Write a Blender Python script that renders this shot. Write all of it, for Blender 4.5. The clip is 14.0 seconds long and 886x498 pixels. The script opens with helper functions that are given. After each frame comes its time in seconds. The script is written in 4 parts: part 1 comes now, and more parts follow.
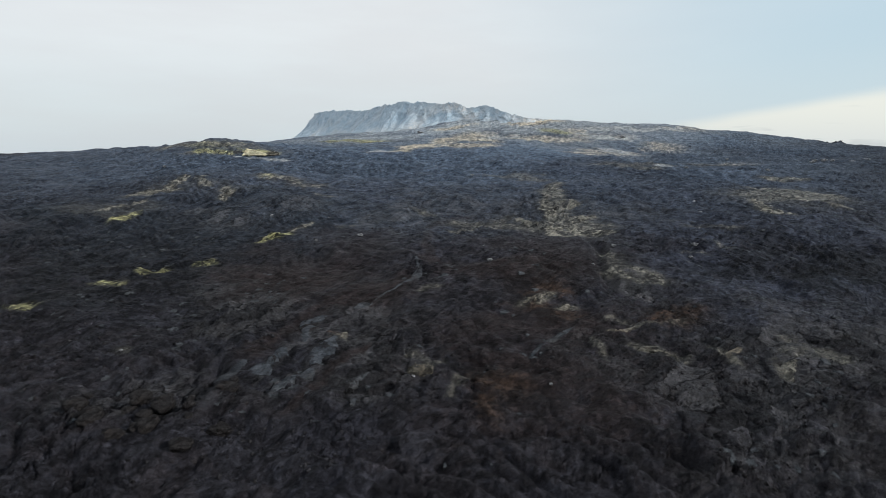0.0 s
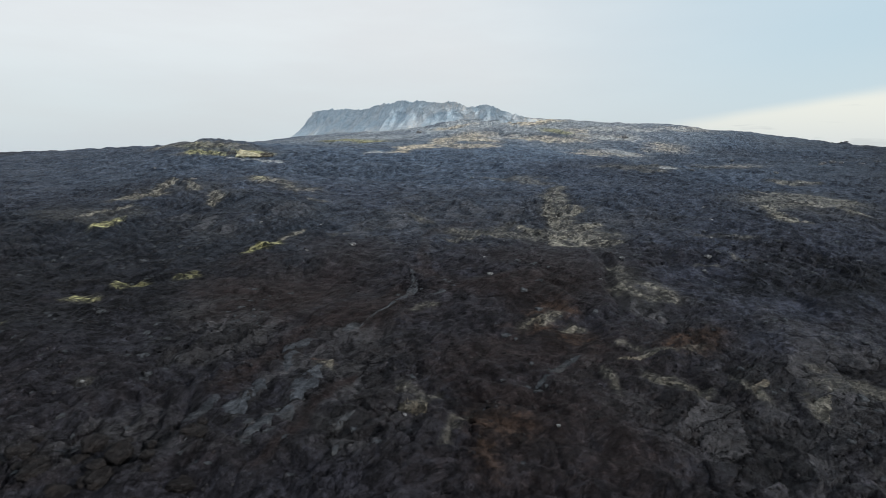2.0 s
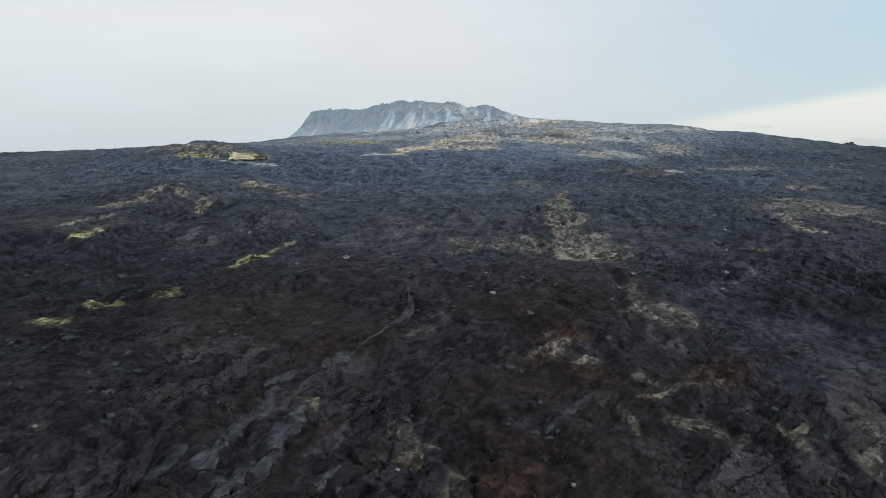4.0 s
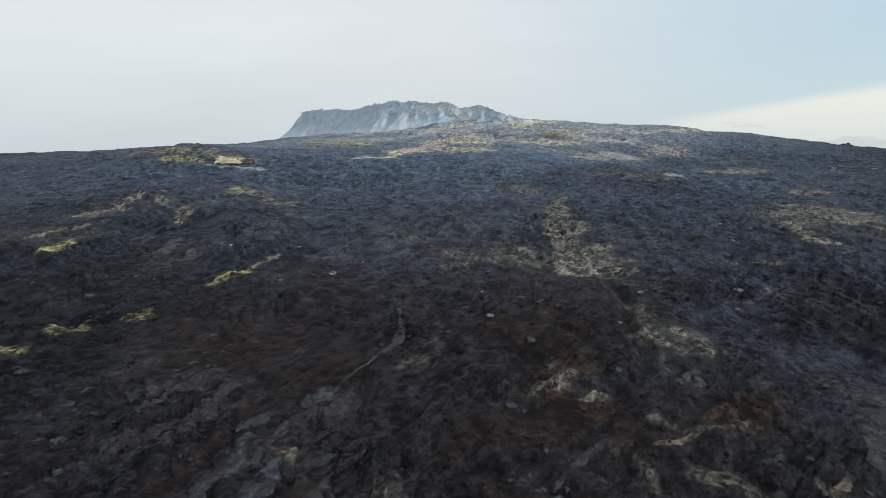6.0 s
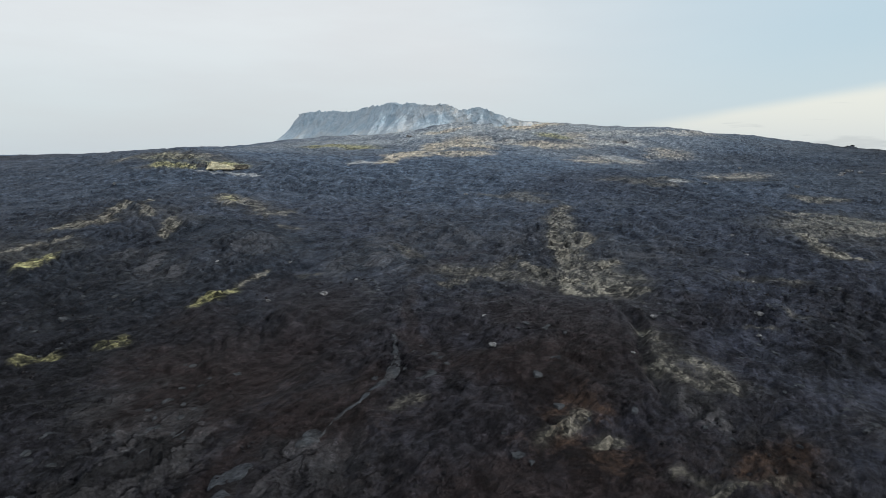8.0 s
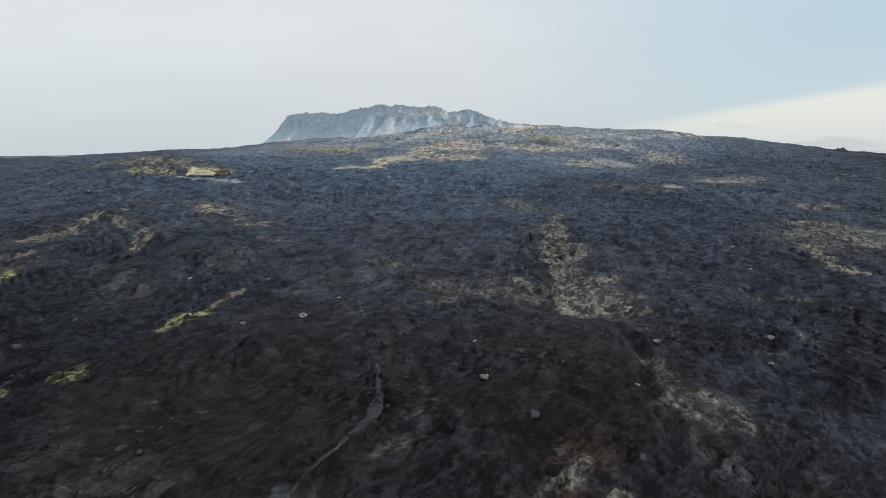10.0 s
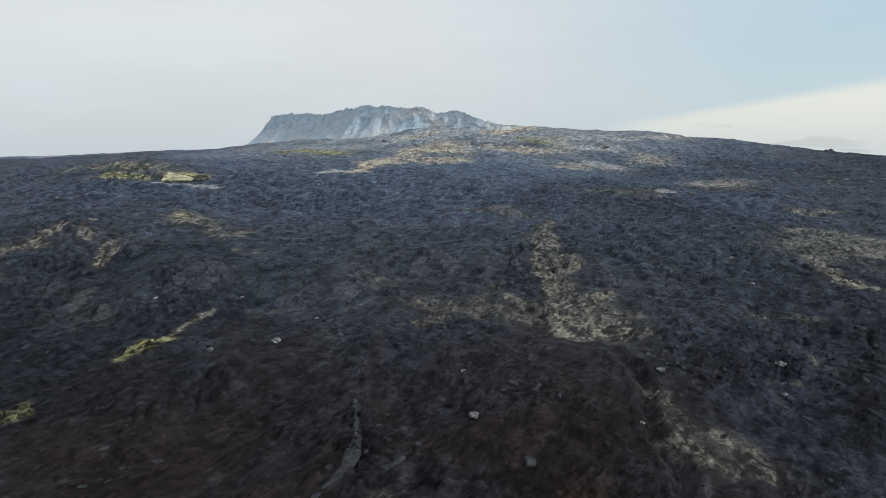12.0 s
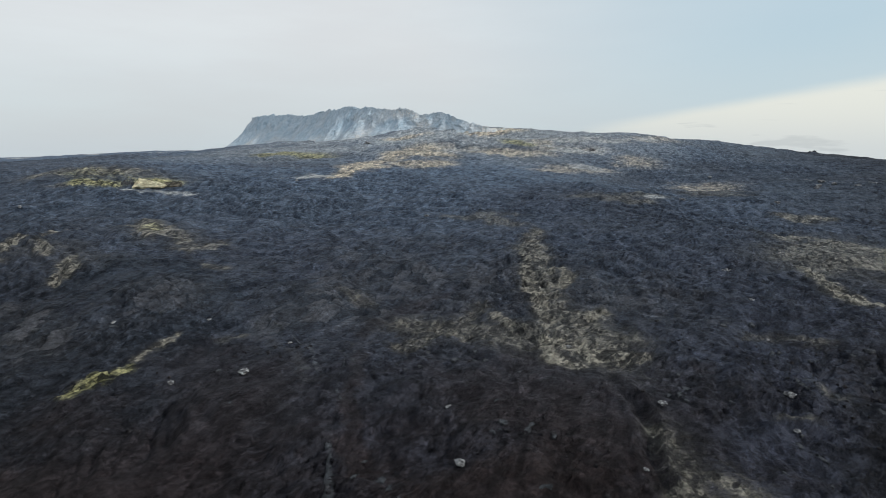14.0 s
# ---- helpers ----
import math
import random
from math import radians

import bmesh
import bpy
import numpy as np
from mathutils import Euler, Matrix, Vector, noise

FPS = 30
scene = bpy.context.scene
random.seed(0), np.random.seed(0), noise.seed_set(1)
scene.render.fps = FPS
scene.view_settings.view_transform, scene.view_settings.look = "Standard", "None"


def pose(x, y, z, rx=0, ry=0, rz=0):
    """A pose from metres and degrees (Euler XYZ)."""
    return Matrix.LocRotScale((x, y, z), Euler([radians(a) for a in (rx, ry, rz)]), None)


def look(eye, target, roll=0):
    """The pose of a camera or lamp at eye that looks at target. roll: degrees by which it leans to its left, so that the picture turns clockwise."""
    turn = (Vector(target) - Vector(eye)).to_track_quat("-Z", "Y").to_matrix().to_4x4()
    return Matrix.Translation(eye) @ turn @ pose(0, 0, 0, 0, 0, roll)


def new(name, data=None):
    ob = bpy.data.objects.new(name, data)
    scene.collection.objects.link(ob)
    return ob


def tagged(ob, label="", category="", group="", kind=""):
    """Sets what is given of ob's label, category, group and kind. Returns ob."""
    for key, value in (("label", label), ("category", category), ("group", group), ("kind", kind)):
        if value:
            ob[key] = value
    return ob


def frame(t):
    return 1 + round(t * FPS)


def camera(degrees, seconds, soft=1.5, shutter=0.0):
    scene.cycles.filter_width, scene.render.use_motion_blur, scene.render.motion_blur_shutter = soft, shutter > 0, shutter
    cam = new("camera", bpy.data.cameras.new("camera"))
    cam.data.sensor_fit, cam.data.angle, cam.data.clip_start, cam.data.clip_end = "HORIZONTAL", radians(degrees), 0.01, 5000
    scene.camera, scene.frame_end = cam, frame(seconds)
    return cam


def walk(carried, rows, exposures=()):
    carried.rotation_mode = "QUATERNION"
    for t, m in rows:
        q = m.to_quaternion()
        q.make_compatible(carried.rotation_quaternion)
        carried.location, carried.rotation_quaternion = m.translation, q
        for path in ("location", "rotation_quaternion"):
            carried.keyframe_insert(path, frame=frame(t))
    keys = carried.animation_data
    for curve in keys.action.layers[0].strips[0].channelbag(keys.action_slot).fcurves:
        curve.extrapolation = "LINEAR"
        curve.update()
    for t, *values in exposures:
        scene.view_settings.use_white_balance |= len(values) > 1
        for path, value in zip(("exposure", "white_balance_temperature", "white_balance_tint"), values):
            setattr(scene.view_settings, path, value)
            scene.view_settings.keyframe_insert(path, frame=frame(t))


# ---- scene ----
import functools

cam = camera(76.2, 14.0, soft=0.75)
PATH = [
    (0.0, pose(-0.00, 0.00, 60.00, 80.68, -0.00, 0.00)),
    (0.5, pose(0.35, 3.52, 60.74, 80.64, -0.06, 0.03)),
    (1.0, pose(0.64, 7.11, 61.51, 80.59, -0.10, 0.04)),
    (1.5, pose(0.87, 10.67, 62.22, 80.55, -0.12, 0.03)),
    (2.0, pose(0.97, 14.24, 62.93, 80.50, -0.12, 0.01)),
    (2.5, pose(1.03, 17.93, 63.79, 80.45, -0.13, 0.00)),
    (3.0, pose(1.17, 21.67, 64.66, 80.42, -0.13, 0.02)),
    (5.5, pose(1.27, 40.56, 68.92, 80.33, -0.06, -0.49)),
    (6.0, pose(1.38, 44.17, 69.85, 80.30, -0.04, -0.70)),
    (6.5, pose(1.42, 47.72, 70.80, 80.28, -0.02, -0.75)),
    (7.0, pose(1.41, 51.03, 71.87, 80.28, 0.02, -0.75)),
    (9.5, pose(2.65, 68.39, 76.40, 80.40, 0.02, -1.40)),
    (10.0, pose(2.81, 71.77, 77.22, 80.39, 0.06, -1.81)),
    (10.5, pose(2.99, 75.37, 78.09, 80.38, 0.11, -2.17)),
    (11.0, pose(3.36, 79.09, 78.95, 80.36, 0.12, -2.52)),
    (11.5, pose(3.77, 82.64, 79.75, 80.34, 0.11, -2.73)),
    (12.0, pose(4.18, 86.17, 80.54, 80.35, 0.13, -3.02)),
    (12.5, pose(4.62, 89.80, 81.43, 80.35, 0.13, -3.39)),
    (13.0, pose(5.01, 93.24, 82.28, 80.34, 0.12, -3.77)),
    (13.5, pose(5.36, 96.61, 83.18, 80.34, 0.16, -4.15)),
    (14.0, pose(5.77, 100.00, 84.09, 80.34, 0.21, -4.53)),
]
walk(cam, PATH, exposures=((0.0, 0.03), (7.0, 0.0), (14.0, -0.07)))

# ---------------------------------------------------------------- light
SUN_AZ, SUN_EL = 108.0, 27.0          # degrees to the right of +y, above the horizon

world = bpy.data.worlds.new("overcast_sky")
scene.world = world
world.use_nodes = True
wn, wl = world.node_tree.nodes, world.node_tree.links
wn.clear()


def wnode(kind, **values):
    n = wn.new(kind)
    for k, val in values.items():
        n.inputs[k].default_value = val
    return n


def wmath(op, a, b=None, clamp=False):
    n = wn.new("ShaderNodeMath")
    n.operation, n.use_clamp = op, clamp
    for i, q in enumerate((a, b)):
        if q is None:
            continue
        if isinstance(q, (int, float)):
            n.inputs[i].default_value = q
        else:
            wl.new(q, n.inputs[i])
    return n.outputs[0]


def wmix(fac, a, b):
    n = wn.new("ShaderNodeMix")
    n.data_type = "RGBA"
    for sock, q in ((n.inputs[0], fac), (n.inputs[6], a), (n.inputs[7], b)):
        if isinstance(q, (int, float, tuple)):
            sock.default_value = q
        else:
            wl.new(q, sock)
    return n.outputs[2]


def wramp(x, lo, hi):
    n = wn.new("ShaderNodeMapRange")
    n.interpolation_type = "SMOOTHSTEP"
    n.inputs[1].default_value, n.inputs[2].default_value = lo, hi
    wl.new(x, n.inputs[0])
    return n.outputs[0]


sky = wn.new("ShaderNodeTexSky")
sky.sky_type, sky.sun_disc = "NISHITA", False
sky.sun_elevation, sky.sun_rotation = radians(SUN_EL), radians(SUN_AZ)
sky.air_density, sky.dust_density = 1.2, 2.0
sky_dim = wn.new("ShaderNodeVectorMath")
sky_dim.operation = "SCALE"
sky_dim.inputs["Scale"].default_value = 0.10
wl.new(sky.outputs[0], sky_dim.inputs[0])

tc = wn.new("ShaderNodeTexCoord")
sep = wn.new("ShaderNodeSeparateXYZ")
wl.new(tc.outputs["Generated"], sep.inputs[0])
X, Y, Z = sep.outputs
stretch = wn.new("ShaderNodeMapping")
stretch.inputs["Scale"].default_value = (1.0, 1.0, 5.0)
wl.new(tc.outputs["Generated"], stretch.inputs[0])
streak = wnode("ShaderNodeTexNoise", Scale=2.2, Detail=6.0, Roughness=0.55)
wl.new(stretch.outputs[0], streak.inputs["Vector"])
soft = wnode("ShaderNodeTexNoise", Scale=1.3, Detail=3.0)
wl.new(stretch.outputs[0], soft.inputs["Vector"])
# a grey-white veil of cloud, thinner towards +x
veil = wmath("ADD", wramp(X, 0.62, -0.05), wmath("MULTIPLY", wmath("SUBTRACT", soft.outputs[0], 0.5), 0.5), True)
high = wramp(Z, 0.0, 0.22)
cloud_low, cloud_high = (0.66, 0.74, 0.79, 1), (0.84, 0.88, 0.90, 1)
cloud = wmix(wramp(streak.outputs[0], 0.35, 0.65), wmix(high, cloud_low, cloud_high), wmix(high, (0.65, 0.71, 0.755, 1), (0.80, 0.825, 0.845, 1)))
blue = wmix(high, (0.62, 0.74, 0.80, 1), (0.54, 0.70, 0.80, 1))
base_sky = wmix(veil, blue, cloud)
# a clear cream band low over the horizon on the sun's side, with a slanting upper edge
edge = wmath("SUBTRACT", wmath("MULTIPLY", wmath("SUBTRACT", X, 0.41), 0.195), wmath("SUBTRACT", Z, 0.0565))
edge = wmath("ADD", edge, wmath("MULTIPLY", wmath("SUBTRACT", streak.outputs[0], 0.5), 0.03))
band = wmath("MULTIPLY", wramp(edge, -0.008, 0.016), wramp(X, 0.22, 0.42))
cream = wmix(wramp(Z, -0.02, 0.09), (0.72, 0.78, 0.80, 1), (0.88, 0.90, 0.84, 1))
full_sky = wmix(band, base_sky, cream)
# small dark cloud flecks inside the band
fleck_map = wn.new("ShaderNodeMapping")
fleck_map.inputs["Scale"].default_value = (9.0, 9.0, 60.0)
wl.new(tc.outputs["Generated"], fleck_map.inputs[0])
fleck = wnode("ShaderNodeTexNoise", Scale=1.0, Detail=3.0)
wl.new(fleck_map.outputs[0], fleck.inputs["Vector"])
full_sky = wmix(wmath("MULTIPLY", wmath("MULTIPLY", wramp(fleck.outputs[0], 0.60, 0.70), band), 0.4), full_sky, (0.5, 0.55, 0.58, 1))
tot = wmix(0.12, full_sky, sky_dim.outputs[0])
bg = wn.new("ShaderNodeBackground")
bg.inputs["Strength"].default_value = 1.0
wl.new(tot, bg.inputs[0])
wout = wn.new("ShaderNodeOutputWorld")
wl.new(bg.outputs[0], wout.inputs[0])

sun_data = bpy.data.lights.new("sun", "SUN")
sun_data.energy, sun_data.angle, sun_data.color = 3.0, radians(4), (1.0, 0.95, 0.88)
sun = new("sun", sun_data)
sd = Vector((math.sin(radians(SUN_AZ)) * math.cos(radians(SUN_EL)), math.cos(radians(SUN_AZ)) * math.cos(radians(SUN_EL)), math.sin(radians(SUN_EL))))
sun.matrix_world = look(sd * 500, (0, 0, 0))


# ---------------------------------------------------------------- materials
def material(name):
    m = bpy.data.materials.new(name)
    m.use_nodes = True
    nt = m.node_tree
    return m, nt.nodes, nt.links, nt.nodes["Principled BSDF"]


class Kit:
    """Short forms for building a node tree."""

    def __init__(self, nt):
        self.n, self.l = nt.nodes, nt.links
        self.co = self.n.new("ShaderNodeTexCoord").outputs["Object"]

    def put(self, sock, q):
        if isinstance(q, (int, float, tuple)):
            sock.default_value = q
        else:
            self.l.new(q, sock)

    def noise(self, scale, detail=5.0, rough=0.6, warp=0.0, squeeze=None, vec=None):
        n = self.n.new("ShaderNodeTexNoise")
        n.inputs["Scale"].default_value, n.inputs["Detail"].default_value = scale, detail
        n.inputs["Roughness"].default_value, n.inputs["Distortion"].default_value = rough, warp
        src = vec or self.co
        if squeeze:
            mp = self.n.new("ShaderNodeMapping")
            mp.inputs["Scale"].default_value = squeeze
            self.l.new(src, mp.inputs[0])
            src = mp.outputs[0]
        self.l.new(src, n.inputs["Vector"])
        return n.outputs[0]

    def ramp(self, x, lo, hi):
        n = self.n.new("ShaderNodeMapRange")
        n.interpolation_type = "SMOOTHSTEP"
        n.inputs[1].default_value, n.inputs[2].default_value = lo, hi
        self.l.new(x, n.inputs[0])
        return n.outputs[0]

    def mix(self, fac, a, b):
        n = self.n.new("ShaderNodeMix")
        n.data_type = "RGBA"
        for sock, q in ((n.inputs[0], fac), (n.inputs[6], a), (n.inputs[7], b)):
            self.put(sock, q)
        return n.outputs[2]

    def scale(self, col, factor):
        n = self.n.new("ShaderNodeVectorMath")
        n.operation = "SCALE"
        n.inputs["Scale"].default_value = factor
        self.l.new(col, n.inputs[0])
        return n.outputs[0]

    def math(self, op, a, b, clamp=False):
        n = self.n.new("ShaderNodeMath")
        n.operation, n.use_clamp = op, clamp
        self.put(n.inputs[0], a), self.put(n.inputs[1], b)
        return n.outputs[0]

    def plates(self, scale, warp, squeeze=1.0, edge=False):
        """A random number for each cell of broken crust, with ragged borders."""
        n = self.n.new("ShaderNodeTexNoise")
        n.inputs["Scale"].default_value, n.inputs["Detail"].default_value = scale * 1.2, 5.0
        self.l.new(self.co, n.inputs["Vector"])
        add = self.n.new("ShaderNodeVectorMath")
        add.operation = "MULTIPLY_ADD"
        self.l.new(n.outputs["Color"], add.inputs[0])
        add.inputs[1].default_value = (warp, warp, warp)
        self.l.new(self.co, add.inputs[2])
        mp = self.n.new("ShaderNodeMapping")
        mp.vector_type = "TEXTURE"
        mp.inputs["Rotation"].default_value = (0, 0, 1.0)
        mp.inputs["Scale"].default_value = (squeeze, 1, 1)
        self.l.new(add.outputs[0], mp.inputs[0])
        if edge:
            e = self.n.new("ShaderNodeTexVoronoi")
            e.feature = "DISTANCE_TO_EDGE"
            e.inputs["Scale"].default_value = scale
            self.l.new(mp.outputs[0], e.inputs["Vector"])
            return e.outputs["Distance"]
        v = self.n.new("ShaderNodeTexVoronoi")
        v.inputs["Scale"].default_value = scale
        self.l.new(mp.outputs[0], v.inputs["Vector"])
        sep3 = self.n.new("ShaderNodeSeparateColor")
        self.l.new(v.outputs["Color"], sep3.inputs[0])
        return sep3.outputs[0]

    def folds(self, scale, count, warp):
        """Ropy folds: bands that follow the contours of a slow noise, broken here and there; 0 to 1."""
        mp = self.n.new("ShaderNodeMapping")
        mp.vector_type = "TEXTURE"
        mp.inputs["Rotation"].default_value = (0, 0, 0.95)
        mp.inputs["Scale"].default_value = (2.4, 1, 1)
        self.l.new(self.co, mp.inputs[0])
        slow = self.noise(scale, 3, 0.55, warp, None, mp.outputs[0])
        wave = self.n.new("ShaderNodeMath")
        wave.operation = "SINE"
        self.l.new(self.math("MULTIPLY", slow, float(count)), wave.inputs[0])
        gaps = self.ramp(self.noise(scale * 2.5, 3, 0.6), 0.40, 0.58)
        return self.math("ADD", self.math("MULTIPLY", self.math("MULTIPLY", wave.outputs[0], 0.5), gaps), 0.5)

    def attr(self, name):
        n = self.n.new("ShaderNodeAttribute")
        n.attribute_name = name
        return n.outputs["Fac"]

    def bump(self, height, dist, strength=1.0, normal=None):
        n = self.n.new("ShaderNodeBump")
        n.inputs["Distance"].default_value, n.inputs["Strength"].default_value = dist, strength
        self.l.new(height, n.inputs["Height"])
        if normal:
            self.l.new(normal, n.inputs["Normal"])
        return n.outputs[0]


def lava_material(name, dark, light, patches=False, fine=1.0, gloss=0.05, cracks=1.0):
    m, n, l, bsdf = material(name)
    k = Kit(m.node_tree)
    tint = lambda c, q: tuple(a * b for a, b in zip(c[:3], q)) + (1,)
    ridge = lambda x, w: k.ramp(k.math("ABSOLUTE", k.math("SUBTRACT", x, 0.5), 0.0), w, 0.0)
    total = lambda *rows: functools.reduce(lambda a, b: k.math("ADD", a, b), [k.math("MULTIPLY", q, w) for q, w in rows])
    broad = k.noise(0.020, 5, 0.6, 0.8)
    zone = k.noise(0.055, 6, 0.7, 1.5)
    coarse = k.noise(0.09 * fine, 6, 0.72, 1.4)
    mid = k.noise(0.22 * fine, 8, 0.84, 0.7)
    grain = k.noise(0.9 * fine, 7, 0.9, 0.4)
    mids, small = k.plates(0.32 * fine, 3.0 / fine, 2.2), k.plates(1.0 * fine, 1.1 / fine, 1.8)
    folds = [k.folds(0.020 * fine, 62, 1.2), k.folds(0.055 * fine, 58, 1.4), k.folds(0.17 * fine, 52, 1.4)]
    speck = k.ramp(total((mids, 0.10), (small, 0.10), (mid, 0.42), (grain, 0.12), (folds[0], 0.10), (folds[1], 0.10), (folds[2], 0.06)), 0.40, 0.62)
    col = k.mix(speck, dark, light)
    col = k.mix(k.math("MULTIPLY", k.ramp(zone, 0.47, 0.58), 0.6), col, k.mix(speck, tint(dark, (1.1, 1.0, 0.95)), tint(light, (0.90, 0.78, 0.70))))
    col = k.mix(k.math("MULTIPLY", k.ramp(broad, 0.48, 0.60), 0.6), col, k.mix(speck, tint(dark, (1.0, 1.04, 1.12)), tint(light, (1.02, 1.06, 1.14))))
    if patches:
        broken = k.noise(0.22, 9, 0.82, 2.2, (1, 1.3, 1))
        drift = k.ramp(total((k.noise(0.060, 9, 0.82, 1.2), 0.42), (mid, 0.32), (mids, 0.14), (small, 0.12)), 0.40, 0.62)
        chip = k.ramp(total((mids, 0.16), (small, 0.16), (mid, 0.42), (folds[1], 0.14), (folds[0], 0.12)), 0.39, 0.62)
        chip = k.math("MULTIPLY", chip, k.math("ADD", 0.5, k.math("MULTIPLY", 0.5, k.ramp(total((small, 0.30), (grain, 0.30), (folds[2], 0.25), (k.noise(1.6, 4, 0.6, 1.5, (1, 0.4, 1)), 0.30)), 0.46, 0.68))))
        joint = k.math("MULTIPLY", k.ramp(k.plates(0.15, 5.5, 2.3, True), 0.045, 0.010), k.ramp(coarse, 0.36, 0.50))
        sheet = k.ramp(total((k.plates(0.15, 5.5, 2.3), 0.36), (mid, 0.40), (coarse, 0.24)), 0.32, 0.70)
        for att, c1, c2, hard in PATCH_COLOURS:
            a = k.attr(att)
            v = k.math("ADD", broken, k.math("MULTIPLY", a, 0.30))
            if att == "grey":
                c1 = k.mix(joint, c1, (0.006, 0.006, 0.007, 1))
                c2 = k.mix(joint, c2, (0.006, 0.006, 0.007, 1))
            if att == "pale":
                # thinly crusted borders stay a dull olive grey
                c2 = k.mix(k.ramp(a, 0.25, 0.95), (0.085, 0.084, 0.078, 1), c2)
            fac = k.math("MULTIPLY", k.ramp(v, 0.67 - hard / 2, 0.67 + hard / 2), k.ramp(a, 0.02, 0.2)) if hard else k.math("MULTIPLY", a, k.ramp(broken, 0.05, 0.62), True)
            col = k.mix(fac, col, k.mix({"haze_tint": drift, "haze_pale": drift, "tan": drift, "white": drift, "pale": chip, "moss": chip, "grey": sheet}.get(att, speck), c1, c2))
    # thin dark cracks with paler broken lips beside them, colour only, at four sizes
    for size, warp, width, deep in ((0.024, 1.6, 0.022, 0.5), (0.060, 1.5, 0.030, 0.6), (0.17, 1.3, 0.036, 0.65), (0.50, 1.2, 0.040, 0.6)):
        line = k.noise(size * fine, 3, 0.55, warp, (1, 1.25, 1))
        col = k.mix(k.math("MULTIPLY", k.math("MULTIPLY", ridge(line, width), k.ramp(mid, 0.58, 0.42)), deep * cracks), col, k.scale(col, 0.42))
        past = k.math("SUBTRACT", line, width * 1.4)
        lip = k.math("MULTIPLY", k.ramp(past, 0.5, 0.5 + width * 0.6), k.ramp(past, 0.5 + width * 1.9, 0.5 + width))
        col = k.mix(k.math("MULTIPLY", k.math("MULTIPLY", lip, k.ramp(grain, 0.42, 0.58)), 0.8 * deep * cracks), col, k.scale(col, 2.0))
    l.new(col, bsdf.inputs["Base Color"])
    k.put(bsdf.inputs["Roughness"], k.math("ADD", k.math("MULTIPLY", grain, 0.30), 0.42))
    bsdf.inputs["Specular IOR Level"].default_value = gloss
    nrm = k.bump(total((mids, 0.7), (small, 0.4), (folds[2], 0.5)), 0.7 / fine, 1.0)
    nrm = k.bump(total((folds[1], 1.0), (folds[0], 1.4)), 0.6 / fine, 1.0, nrm)
    nrm = k.bump(mid, 1.2 / fine, 1.0, nrm)
    nrm = k.bump(grain, 0.4 / fine, 0.9, nrm)
    l.new(nrm, bsdf.inputs["Normal"])
    return m


# mineral and painted-haze colours of the ground: mask, darkest, lightest, softness of the border
PATCH_COLOURS = (
    ("navy", (0.0185, 0.0215, 0.0325, 1), (0.056, 0.063, 0.091, 1), 0.44),
    ("glaze", (0.0050, 0.0054, 0.0070, 1), (0.022, 0.024, 0.030, 1), 0.44),
    ("grey", (0.024, 0.0240, 0.0265, 1), (0.086, 0.085, 0.092, 1), 0.42),
    ("rust", (0.0145, 0.0112, 0.0118, 1), (0.035, 0.0270, 0.0282, 1), 0.40),
    ("iron", (0.018, 0.013, 0.012, 1), (0.070, 0.046, 0.036, 1), 0.36),
    # blue distance haze, painted as a ground colour
    ("haze_tint", (0.044, 0.066, 0.103, 1), (0.136, 0.188, 0.266, 1), 0.0),
    # whiter haze round the crater foot, also painted as ground colour
    ("haze_pale", (0.20, 0.240, 0.280, 1), (0.50, 0.53, 0.55, 1), 0.40),
    ("pale", (0.052, 0.051, 0.048, 1), (0.36, 0.340, 0.285, 1), 0.44),
    ("tan", (0.130, 0.130, 0.125, 1), (0.74, 0.65, 0.51, 1), 0.40),
    ("moss", (0.040, 0.042, 0.028, 1), (0.50, 0.48, 0.25, 1), 0.40),
    ("white", (0.15, 0.17, 0.19, 1), (0.50, 0.51, 0.51, 1), 0.26))

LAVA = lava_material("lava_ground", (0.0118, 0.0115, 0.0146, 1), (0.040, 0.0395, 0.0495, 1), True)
SLAB = lava_material("lava_crust", (0.036, 0.040, 0.047, 1), (0.088, 0.096, 0.108, 1), fine=1.3, cracks=0.7)
RUBBLE = lava_material("lava_rubble", (0.010, 0.010, 0.012, 1), (0.050, 0.048, 0.053, 1), fine=2.0)
BOULDER = lava_material("boulder_rock", (0.014, 0.013, 0.014, 1), (0.040, 0.037, 0.038, 1), fine=1.4, cracks=0.3)
PALE_CRUST = lava_material("pale_crust", (0.045, 0.043, 0.038, 1), (0.19, 0.175, 0.145, 1), fine=1.6)
SULPHUR = lava_material("sulphur_crust", (0.30, 0.285, 0.200, 1), (0.62, 0.59, 0.42, 1), fine=1.4, cracks=0.8)
PALE_ROCK = lava_material("mineral_crust", (0.10, 0.10, 0.11, 1), (0.38, 0.39, 0.40, 1), fine=3.0)


